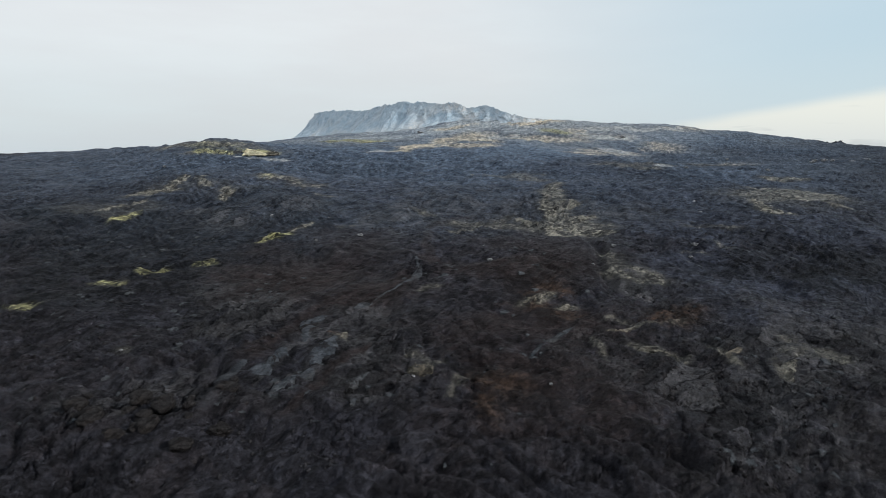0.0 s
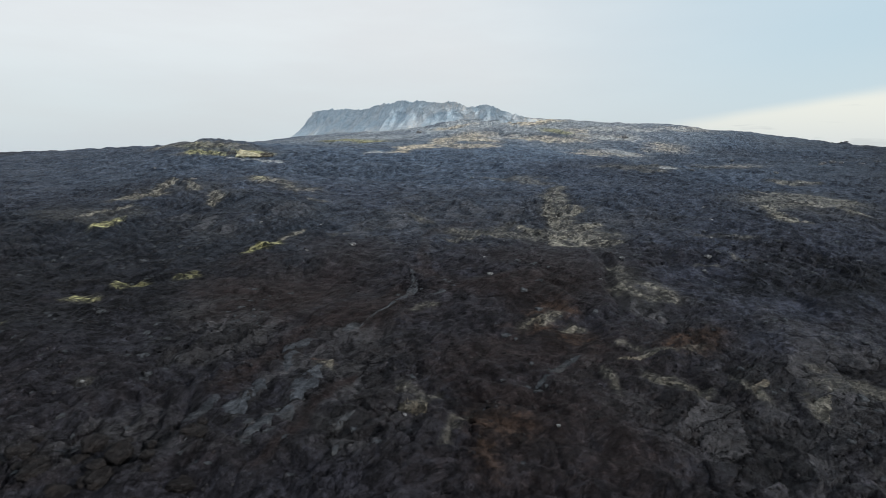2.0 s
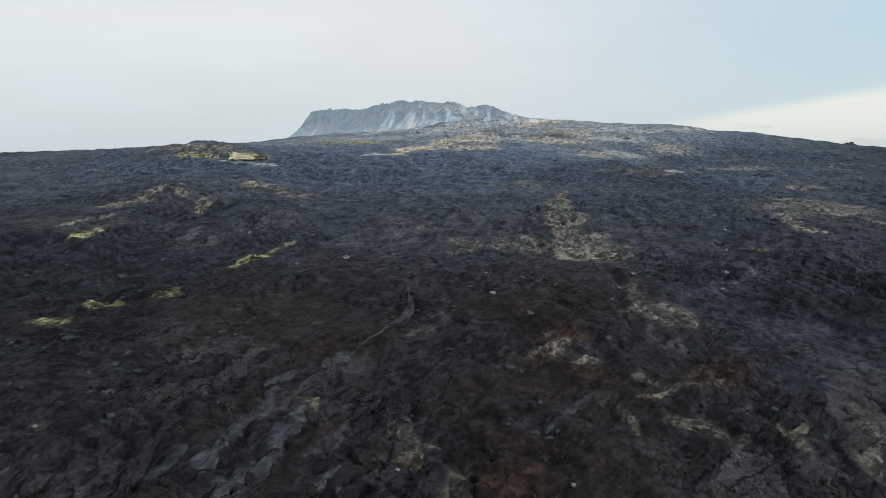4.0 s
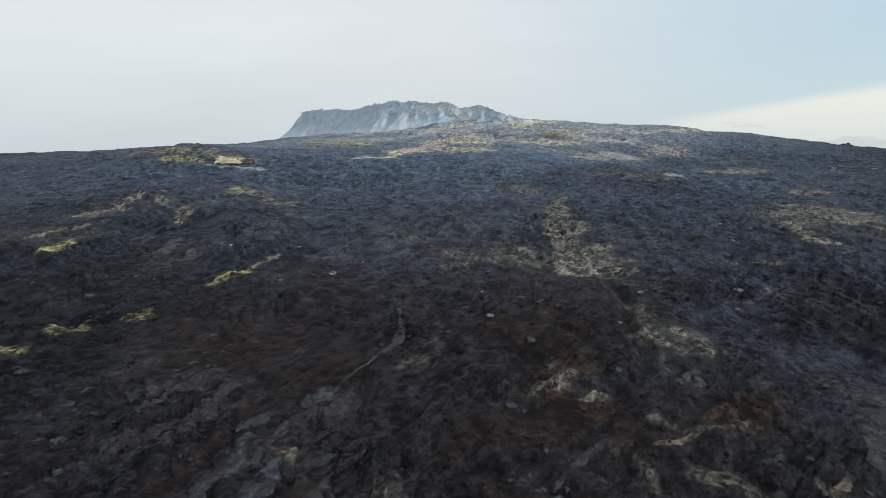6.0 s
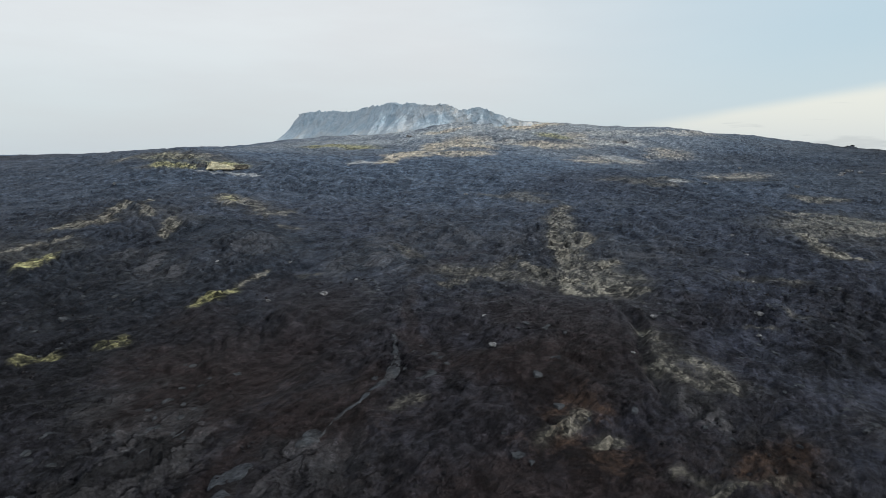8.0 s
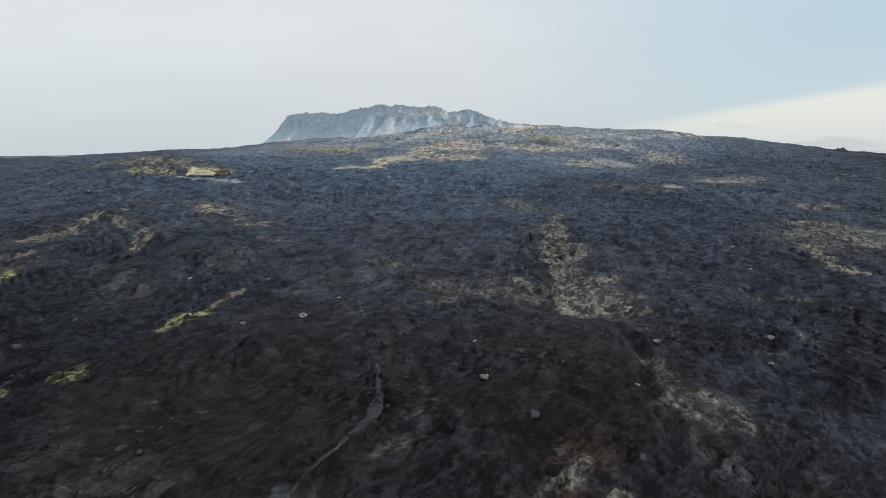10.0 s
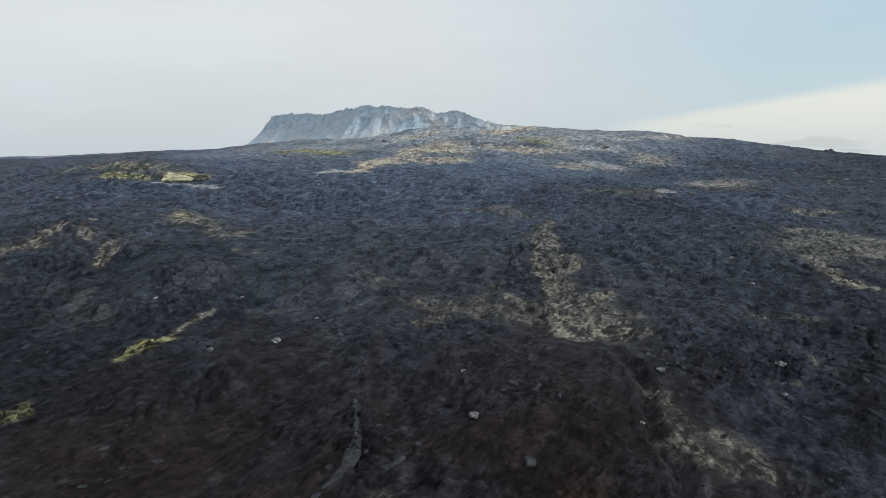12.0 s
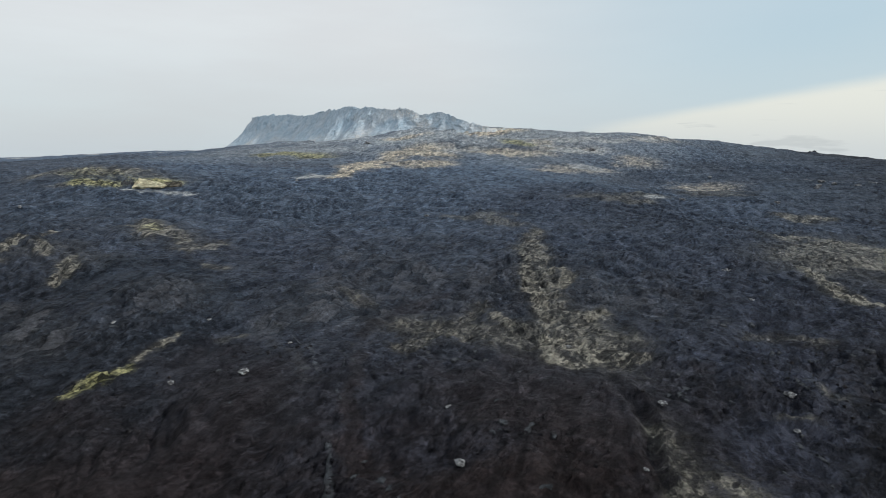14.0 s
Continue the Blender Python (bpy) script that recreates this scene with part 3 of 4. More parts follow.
def patch_mask(x, y, spots, seed, ragged=0.55):
    best = np.zeros(x.shape)
    n1, n2 = fbm(x, y, 14, 4, seed), fbm(x, y, 30, 3, seed + 3)
    for a, b, rx, ry in spots:
        q = np.exp(-(((x + n1 * rx * 0.5 - a) / rx) ** 2 + ((y + n2 * ry * 0.5 - b) / ry) ** 2) * 0.6)
        best = np.maximum(best, q)
    return np.clip(best * (1.15 + ragged * n1), 0, 1)


def stroke_mask(x, y, strokes, seed):
    """How deep a place lies inside the bands, 0 to 1, with frayed borders and gaps."""
    best = np.zeros(x.shape)
    for i, (strength, wx, wy, *line) in enumerate(strokes):
        p = np.array(line, float)
        lo, hi = p.min(0) - 3 * np.array((wx, wy)), p.max(0) + 3 * np.array((wx, wy))
        near = np.flatnonzero((x > lo[0]) & (x < hi[0]) & (y > lo[1]) & (y < hi[1]))
        if not len(near):
            continue
        px, py = x[near], y[near]
        n1, n2 = fbm(px, py, 4.0 * wx + 1, 4, seed + i, 0.65), fbm(px, py, 4.0 * wx + 1, 4, seed + i + 40, 0.65)
        qx, qy = px / wx + 0.8 * n1, py / wy + 0.8 * n2
        d = np.full(px.shape, 99.0)
        for (ax, ay), (bx, by) in zip(line, line[1:]):
            ax, ay, bx, by = ax / wx, ay / wy, bx / wx, by / wy
            k = np.clip(((qx - ax) * (bx - ax) + (qy - ay) * (by - ay)) / ((bx - ax) ** 2 + (by - ay) ** 2 + 1e-9), 0, 1)
            d = np.minimum(d, np.hypot(qx - ax - k * (bx - ax), qy - ay - k * (by - ay)))
        q = strength * np.clip(1.3 * np.exp(-d * d * 0.8) * (1 + 0.45 * n2), 0, 1)
        best[near] = np.maximum(best[near], q)
    return best


def rosettes(x, y):
    z = np.zeros(x.shape)
    for a, b, r in ROSETTES:
        near = np.flatnonzero((np.abs(x - a) < 1.6 * r) & (np.abs(y - b) < 1.6 * r))
        if len(near):
            px, py = x[near], y[near]
            d = np.hypot(px - a + 0.25 * r * fbm(px, py, r, 3, 640), py - b + 0.25 * r * fbm(px, py, r, 3, 645)) / r
            z[near] += np.exp(-(d ** 4)) * (0.10 * r * (1 - d * d) + 0.085 * r * np.abs(np.sin(d * 12)))
    return z


def gravel_mask(x, y):
    return np.maximum(patch_mask(x, y, RUST, 130), stroke_mask(x, y, GRAVEL_STROKES, 1300))


def sheet_mask(x, y):
    return np.maximum(0.8 * patch_mask(x, y, GREY, 140), stroke_mask(x, y, GREY_STROKES, 1400))


# ---------------------------------------------------------------- ground
def build_ground():
    ys = list(np.linspace(-3000, -200, 8)) + list(np.linspace(-160, -70, 6))
    y = -60.0
    while y < 4900:
        ys.append(y)
        y += 1.0 if y < 44 else 0.45 + 0.0036 * max(0.0, y - 150)
    ys = np.array(ys)
    s = np.linspace(-1, 1, 1060)
    outer = np.linspace(0, 1, 14)[1:] ** 2.2
    half = np.where(ys > 0, 36 + 0.87 * np.maximum(ys, 0), 36 + 0.8 * np.abs(ys))
    half = np.minimum(half, 4400)
    inner_x = half[:, None] * s[None, :]
    side = half[:, None] + (4950 - half[:, None]) * outer[None, :]
    gx = np.concatenate([-side[:, ::-1], inner_x, side], 1)
    gy = np.repeat(ys[:, None], gx.shape[1], 1)
    step_x = np.gradient(gx, axis=1)
    step_y = np.repeat(np.gradient(ys)[:, None], gx.shape[1], 1)
    step = np.maximum(step_x, step_y * 0.8)
    x, yy = gx.ravel(), gy.ravel()
    z = surface(x, yy, step.ravel())
    r, c = gx.shape
    idx = np.arange(r * c).reshape(r, c)
    quads = np.stack([idx[:-1, :-1], idx[:-1, 1:], idx[1:, 1:], idx[1:, :-1]], -1).reshape(-1, 4)
    me = bpy.data.meshes.new("ground")
    me.vertices.add(r * c)
    me.vertices.foreach_set("co", np.stack([x, yy, z], 1).astype(np.float32).ravel())
    me.loops.add(quads.size)
    me.loops.foreach_set("vertex_index", quads.astype(np.int32).ravel())
    me.polygons.add(len(quads))
    me.polygons.foreach_set("loop_start", np.arange(0, quads.size, 4, dtype=np.int32))
    me.update()
    me.shade_smooth()
    for name, values in (("pale", np.maximum(0.72 * stroke_mask(x, yy, PALE_NEAR, 1010), stroke_mask(x, yy, PALE_LEFT + PALE_CENTRE + PALE_RIGHT, 1000))),
                         ("tan", np.maximum(patch_mask(x, yy, TAN, 110) * 0.55, stroke_mask(x, yy, TAN_FAR, 1100))),
                         ("moss", np.maximum(patch_mask(x, yy, MOSS, 120), stroke_mask(x, yy, MOSS_STROKES, 1200))),
                         ("rust", gravel_mask(x, yy)), ("grey", sheet_mask(x, yy)),
                         ("iron", np.maximum(patch_mask(x, yy, IRON, 135), stroke_mask(x, yy, IRON_STROKES, 1350))),
                         ("navy", patch_mask(x, yy, NAVY, 170)), ("glaze", patch_mask(x, yy, GLAZE, 180)),
                         ("white", np.maximum(patch_mask(x, yy, SNOW + SALT, 150), stroke_mask(x, yy, WHITE_STROKES, 1500)))):
        me.attributes.new(name, "FLOAT", "POINT").data.foreach_set("value", values.astype(np.float32))
    # distance haze put into the ground colour, growing towards the crater
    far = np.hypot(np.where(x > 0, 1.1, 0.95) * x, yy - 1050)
    haze_tint = np.clip((850 - far) / 430, 0, 1) * np.clip(0.85 + 0.35 * fbm(x, yy, 120, 4, 160), 0, 1)
    # the far plateau takes the haze colour in full
    haze_tint = np.maximum(haze_tint, np.clip((yy - 2300) / 900, 0, 1))
    # pale haze before the crater, painted onto the ground
    haze_pale = np.exp(-(np.hypot((x - 60) * 0.62, yy - 1000) / 215) ** 2) * np.clip(0.9 + 0.6 * fbm(x, yy, 60, 4, 165), 0, 1)
    me.attributes.new("haze_pale", "FLOAT", "POINT").data.foreach_set("value", np.clip(haze_pale, 0, 1).astype(np.float32))
    me.attributes.new("haze_tint", "FLOAT", "POINT").data.foreach_set("value", haze_tint.astype(np.float32))
    me.materials.append(LAVA)
    return tagged(new("ground", me), "dark basalt lava field rising to the crater, with pale crusts and moss", "lava field", kind="structure")


ground = build_ground()


def part(name, bm, mat, parent, label=""):
    me = bpy.data.meshes.new(name)
    bm.to_mesh(me)
    bm.free()
    me.materials.append(mat)
    ob = new(name, me)
    ob.parent = parent
    return tagged(ob, label)


# ---------------------------------------------------------------- crater
def grid_mesh(name, P, mat, closed=False):
    r, c = P.shape[:2]
    me = bpy.data.meshes.new(name)
    idx = np.arange(r * c).reshape(r, c)
    nxt = np.roll(idx, -1, 0) if closed else idx[1:]
    cur = idx if closed else idx[:-1]
    q = np.stack([cur[:, :-1], nxt[:, :-1], nxt[:, 1:], cur[:, 1:]], -1).reshape(-1, 4)
    me.from_pydata(P.reshape(-1, 3).tolist(), [], q.tolist())
    me.materials.append(mat)
    me.shade_smooth()
    return me


# crest of the rim, anticlockwise from above: x, y, height
RIM = [(-310, 1405, 161), (-292, 1375, 163), (-241, 1330, 163.5), (-172, 1250, 156.5), (-141, 1190, 158.5), (-113, 1160, 161), (-82, 1130, 163.5),
       (-58, 1112, 159), (-46, 1100, 161.5), (-20, 1078, 157), (14, 1050, 156), (34, 1033, 149), (54, 1020, 144), (76, 1004, 146.5), (90, 985, 140),
       (118, 955, 127), (150, 938, 119), (215, 990, 117), (205, 1140, 124), (110, 1300, 130), (-60, 1430, 136), (-230, 1480, 148), (-290, 1450, 156)]


def rim_curve(count):
    p = np.array(RIM, float)
    n = len(p)
    u = np.arange(count) / count * n
    i = np.floor(u).astype(int)
    t = (u - i)[:, None]
    a, b, c, d = p[(i - 1) % n], p[i % n], p[(i + 1) % n], p[(i + 2) % n]
    return 0.5 * (2 * b + (c - a) * t + (2 * a - 5 * b + 4 * c - d) * t * t + (3 * b - a - 3 * c + d) * t ** 3)


def build_crater():
    top = new("crater")
    tagged(top, "hazy grey volcanic crater rim with jagged crest and pale streaked walls", "crater")
    top.location = (-60, 1230, 100)
    bpy.context.view_layer.update()
    count = 900
    c = rim_curve(count)
    tan = np.roll(c, -1, 0) - np.roll(c, 1, 0)
    out = np.stack([tan[:, 1], -tan[:, 0]], 1)
    out /= np.linalg.norm(out, axis=1)[:, None]
    arc = np.cumsum(np.hypot(tan[:, 0], tan[:, 1]) / 2)
    crest = c[:, 2] + 1.0 * fbm(arc, arc * 0, 38, 2, 61) - 3.0 * (np.abs(fbm(arc, arc * 0 + 9, 17, 3, 62)) - 0.35) + 1.4 * fbm(arc, arc * 0 + 3, 6, 2, 63)
    base = land(c[:, 0] + out[:, 0] * 70, c[:, 1] + out[:, 1] * 70) - 9
    wall = np.maximum(c[:, 2] - base, 14.0)
    # across: inner floor, inner face, crest, outer face, foot
    v = np.concatenate([np.linspace(-1, 0, 14), np.linspace(0, 1, 90)[1:]])
    P = np.zeros((count, len(v), 3))
    scree_haze_map = np.zeros((count, len(v)))
    for j, s in enumerate(v):
        if s < 0:
            off, drop = s * 62, 70 * abs(s) ** 0.8
            P[:, j] = np.stack([c[:, 0] + out[:, 0] * off, c[:, 1] + out[:, 1] * off, crest - drop - 2.0 * np.abs(fbm(arc, arc * 0 + s * 9, 14, 3, 64)) * min(1, -s * 6)], 1)
            continue
        # steep upper wall that flares into scree; buttresses with sharp edges between rounded gullies
        run = wall * (0.42 * s + 0.62 * s * s)
        drift = arc + 14 * fbm(arc, arc * 0 + s * 60, 70, 2, 70)
        rib = 9.0 * (0.45 - np.abs(fbm(drift, s * 22 + arc * 0, 46, 3, 65))) + 3.0 * (0.4 - np.abs(fbm(drift, s * 30 + arc * 0, 15, 3, 66)))
        crag = 2.2 * fbm(arc, s * 60 + arc * 0, 9, 3, 72)
        swell = min(1.0, s * 4) * (1.0 - 0.6 * max(0, s - 0.65) / 0.35)
        off = run + (rib + crag) * swell
        P[:, j] = np.stack([c[:, 0] + out[:, 0] * off, c[:, 1] + out[:, 1] * off, crest - (crest - base) * s], 1)
        # painted sunlight and haze towards +x, mist over scree at the foot
        warm = np.clip((c[:, 0] + 48) / 50, 0, 1)
        scree_haze_map[:, j] = np.clip((s - 0.66) * 2.6 + 0.7 * fbm(arc, arc * 0 + s * 60, 40, 3, 68), 0, 1) * 0.9 + 0.9 * warm * np.clip(fbm(arc, arc * 0 + s * 60, 36, 4, 69) * 1.3 + 0.75, 0, 1)
    P -= np.array(top.location)
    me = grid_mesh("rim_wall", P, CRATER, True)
    me.attributes.new("scree_haze", "FLOAT", "POINT").data.foreach_set("value", np.clip(scree_haze_map, 0, 1).ravel().astype(np.float32))
    ob = new("rim_wall", me)
    ob.parent = top
    # broken teeth along the crest
    rng = random.Random(5)
    front = [i for i in range(count) if out[i, 1] < 0.2 and c[i, 2] > 138]
    for i in range(12):
        u = rng.choice(front)
        bm = bmesh.new()
        bmesh.ops.create_icosphere(bm, subdivisions=2, radius=1.0)
        w, h = rng.uniform(1.8, 3.2), rng.uniform(1.6, 2.6)
        o = Vector((c[u, 0], c[u, 1], crest[u] - h * 0.85)) - top.location
        for q in bm.verts:
            d = 1 + 0.6 * noise.noise(q.co * 1.9 + Vector((i * 3.1, 0, 0)))
            taper = 1.0 - 0.55 * max(0.0, q.co.z)
            q.co = Vector((q.co.x * w * d * taper, q.co.y * w * d * taper, q.co.z * h * d)) + o
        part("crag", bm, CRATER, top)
    return top


crater = build_crater()


# ---------------------------------------------------------------- crust slabs, veins, rocks
def slab_mesh(name, length, width, thick, mat, seed, base_drop=2.2):
    """A broken crust plate, drawn out along x, lying round the origin with its top near z = 0."""
    rng = random.Random(seed)
    n = 14
    rings = []
    bm = bmesh.new()
    for inset, z in ((1.0, -base_drop), (1.0, -thick * 0.35), (0.93, 0.0)):
        rng2 = random.Random(seed + 1)
        ring = []
        for i in range(n):
            a = 2 * math.pi * i / n
            r = rng2.uniform(0.5, 1.2)
            px = math.cos(a) * r * length / 2 * inset
            py = (math.sin(a) * r + 0.35 * math.sin(a * 2 + seed)) * width / 2 * inset
            ring.append(bm.verts.new((px, py, z + rng2.uniform(-0.12, 0.12) * thick)))
        rings.append(ring)
    for lo, hi in zip(rings, rings[1:]):
        for i in range(n):
            bm.faces.new((lo[i], lo[(i + 1) % n], hi[(i + 1) % n], hi[i]))
    mid = bm.verts.new((rng.uniform(-0.1, 0.1) * length, rng.uniform(-0.1, 0.1) * width, thick * 0.25))
    for i in range(n):
        bm.faces.new((rings[2][i], rings[2][(i + 1) % n], mid))
    me = bpy.data.meshes.new(name)
    bm.to_mesh(me)
    bm.free()
    me.materials.append(mat)
    return me


# long plates of smooth crust: both ends, width
LONG_SLABS = [(-39.8, 153.8, -34.3, 160.0, 3.2), (-35.8, 139.9, -37.3, 152.2, 2.4), (-31.3, 128.1, -27.6, 142.5, 2.6), (-42.2, 121.0, -39.2, 134.8, 3.2),
              (-26.5, 165.2, -23.0, 171.8, 2.6), (-36.2, 113.3, -30.5, 125.0, 2.8), (-21.1, 117.4, -16.5, 121.0, 2.2),
              (-49.5, 118.4, -46.9, 127.1, 2.4), (35.1, 147.7, 22.3, 135.4, 1.6), (-2.0, 189.5, 1.5, 193.5, 2.4)]
PALE_SLABS = [(-8.3, 125.0, -2.2, 124.6, 2.4), (-28.0, 144.0, -25.8, 146.1, 1.2), (43.6, 145.2, 59.2, 151.4, 1.8), (51.4, 138.5, 57.4, 132.8, 2.0),
              (76.2, 120.5, 84.0, 128.3, 2.8), (24.5, 165.8, 28.7, 168.5, 1.4), (33.5, 162.2, 38.3, 167.0, 1.5), (67.9, 130.3, 74.1, 134.9, 1.6)]


def lay_slab(x0, y0, x1, y1, width, mat, label, seed):
    """A sheet of smooth crust draped along a line, broken outline, edges dropping into the rubble."""
    nu, length = 18, math.hypot(x1 - x0, y1 - y0)
    u = np.linspace(-0.06, 1.06, nu)
    side = np.array([(y0 - y1) / length, (x1 - x0) / length])
    blunt = np.sqrt(np.clip(1 - (2 * u - 1) ** 4 * 0.78, 0.02, 1))
    left = width * 0.62 * blunt * (0.9 + 0.7 * fbm(u * length, u * 0 + seed, 3.5, 3, seed))
    right = width * 0.62 * blunt * (0.9 + 0.7 * fbm(u * length, u * 0 + seed + 50, 3.5, 3, seed + 1))
    sway = 0.5 * fbm(u * length, u * 0 + seed + 90, 8, 2, seed + 2)
    rows = []
    for f, lift in ((1.2, -0.8), (1.0, 0.06), (0.55, 0.16), (0.0, 0.2), (-0.55, 0.16), (-1.0, 0.06), (-1.2, -0.8)):
        off = sway + np.where(f > 0, left * f, right * f)
        gx, gy = x0 + (x1 - x0) * u + side[0] * off, y0 + (y1 - y0) * u + side[1] * off
        fit_z = np.maximum(surface(gx, gy, 2.2), surface(gx, gy) - 0.1)
        edge = np.where((u < 0) | (u > 1), -0.6, 0.0)
        rows.append(np.stack([gx, gy, fit_z + lift + edge], 1))
    ob = new("lava_slab", grid_mesh("lava_slab", np.stack(rows, 1), mat))
    return tagged(ob, label, "lava slab", "crust slabs in the lava field")


for i, row in enumerate(LONG_SLABS):
    lay_slab(*row, SLAB, "smooth blue-grey lava crust slab sunk in dark rubble", 200 + i)
for i, row in enumerate(PALE_SLABS):
    lay_slab(*row, PALE_CRUST, "pale weathered lava crust slab on dark rubble", 300 + i)


def vein(points, width, label, seed):
    """A sinuous ribbon of smooth crust along a dried lava stream, slightly raised with sloping sides."""
    p = np.array(points, float)
    t = np.linspace(0, len(p) - 1, 14 * (len(p) - 1) + 1)
    xs, ys = np.interp(t, np.arange(len(p)), p[:, 0]), np.interp(t, np.arange(len(p)), p[:, 1])
    for _ in range(6):
        xs[1:-1], ys[1:-1] = (xs[:-2] + xs[1:-1] + xs[2:]) / 3, (ys[:-2] + ys[1:-1] + ys[2:]) / 3
    xs, ys = xs + 0.5 * fbm(t * 2, t * 0, 3, 3, seed), ys
    nx, ny = -np.gradient(ys), np.gradient(xs)
    q = np.hypot(nx, ny)
    nx, ny = nx / q, ny / q
    w = width * (0.55 + 0.75 * fbm(t * 2, t * 0 + 5, 5, 3, seed + 1)) * np.minimum(1, np.minimum(t, t[-1] - t) * 3 + 0.15)
    w = np.maximum(w, 0.12)
    rows = []
    mid_z = surface(xs, ys)
    for f, lift in ((-1.4, -0.9), (-1.0, 0.25), (-0.4, 0.45), (0.4, 0.45), (1.0, 0.25), (1.4, -0.9)):
        gx, gy = xs + nx * w * f, ys + ny * w * f
        rows.append(np.stack([gx, gy, np.maximum(surface(gx, gy, 2.2), surface(gx, gy) - 0.1) + lift * 0.16], 1))
    P = np.stack(rows, 1)[:, ::-1]
    ob = new("lava_vein", grid_mesh("lava_vein", P, SLAB))
    return tagged(ob, label, "lava vein", "crust slabs in the lava field")


vein([(-25, 165), (-22.5, 171), (-19.5, 176.5), (-16, 181.5), (-12.6, 187), (-9.6, 194), (-8, 201), (-8.8, 208), (-10.6, 219)], 1.4, "narrow grey ribbon of smooth lava crust winding downhill", 401)
vein([(-38.0, 291.1), (-27.7, 278.1), (-20.5, 263), (-17.4, 248.6)], 0.9, "dull grey ribbon of smooth lava crust on dark gravel", 402)
vein([(-10.5, 256.5), (-10.8, 240.5), (-8.4, 230.6)], 0.9, "short grey ribbon of lava crust in brown gravel", 403)
vein([(-60, 155), (-56.5, 163), (-52, 172)], 0.7, "grey curved lip of lava crust beside a hollow", 404)


def pale_rock(x, y, size, seed):
    """A lumpy mineral-crusted block with a broken spur."""
    bm = bmesh.new()
    bmesh.ops.create_icosphere(bm, subdivisions=3, radius=1.0)
    rng = random.Random(seed)
    sx, sy, sz = rng.uniform(0.8, 1.4), rng.uniform(0.6, 1.0), rng.uniform(0.35, 0.6)
    off = Vector((seed * 1.7, seed * 0.3, 0))
    for v in bm.verts:
        d = 1 + 0.55 * noise.noise(v.co * 1.4 + off) + 0.4 * noise.noise(v.co * 3.4 + off)
        if v.co.z > 0.3 and v.co.x > 0:
            d += 0.3 * v.co.z * v.co.x
        v.co = Vector((v.co.x * sx, v.co.y * sy, v.co.z * sz)) * d * size / 2
    me = bpy.data.meshes.new("pale_rock")
    bm.to_mesh(me)
    bm.free()
    me.materials.append(PALE_ROCK)
    ob = new("pale_rock", me)
    ob.matrix_world = pose(x, y, height(x, y) + size * 0.12, 0, 0, rng.uniform(0, 360))
    return tagged(ob, "whitish mineral-crusted rock on dark lava", "rock", "pale rocks on the lava field")


ROCKS = [(-37.2, 250.5, 2.6), (17.3, 204.5, 2.3), (145.0, 325.3, 4.2), (130.5, 286, 2.0), (-56.8, 251, 1.8), (23.2, 451.6, 3), (-25.5, 526, 3.6),
         (-37.0, 950, 9), (357.0, 549.2, 5), (348.5, 540, 4), (209.9, 492.4, 3), (23.6, 117.0, 1.2), (258.2, 828.0, 9), (-80.3, 134.9, 1.1),
         (-6.8, 122.1, 0.9), (94.0, 211.4, 1.4), (68.0, 222.6, 1.9), (101.0, 223.8, 2.0), (-85.8, 282.2, 1.6), (-29.3, 275.6, 1.3)]
FAR_ROCKS = [(407, 610, 4.5), (425, 646, 4), (392, 575, 5), (432, 664, 3.5), (420, 677, 3.5), (399, 557, 4), (417, 562, 4), (350, 705, 3.5), (-7, 499, 2.5),
             (-73, 550, 3), (-232, 475, 3), (272, 478, 3), (345, 649, 3), (-58.6, 290, 1.6), (16.8, 226.4, 1.5),
             (54.2, 200.3, 1.4), (56.5, 260.2, 1.6)]
for i, (x, y, size) in enumerate(ROCKS + FAR_ROCKS):
    pale_rock(x, y, size, 500 + i)


def lava_boulder(x, y, size, seed):
    """A rounded, cracked block of the collapsed flow front, half sunk in rubble."""
    bm = bmesh.new()
    bmesh.ops.create_icosphere(bm, subdivisions=3, radius=1.0)
    rng = random.Random(seed)
    off = Vector((seed * 0.9, 0, seed * 1.3))
    for v in bm.verts:
        d = 1 + 0.35 * noise.noise(v.co * 1.2 + off) - 0.30 * abs(noise.noise(v.co * 2.3 + off)) + 0.12 * noise.noise(v.co * 5 + off)
        v.co = Vector((v.co.x * 1.2, v.co.y * 0.95, v.co.z * 0.75)) * d * size / 2
    me = bpy.data.meshes.new("lava_boulder")
    bm.to_mesh(me)
    bm.free()
    me.shade_smooth()
    me.materials.append(BOULDER)
    ob = new("lava_boulder", me)
    ob.matrix_world = pose(x, y, height(x, y) + size * 0.1, 0, 0, rng.uniform(0, 360))
    return tagged(ob, "rounded brown-black lava boulder half sunk in rubble", "boulder", "boulders of the flow front")


rng = random.Random(77)
for i in range(26):
    lava_boulder(-60 + rng.gauss(0, 9), 106 + rng.gauss(0, 5.5), rng.uniform(1.8, 4.6), 600 + i)


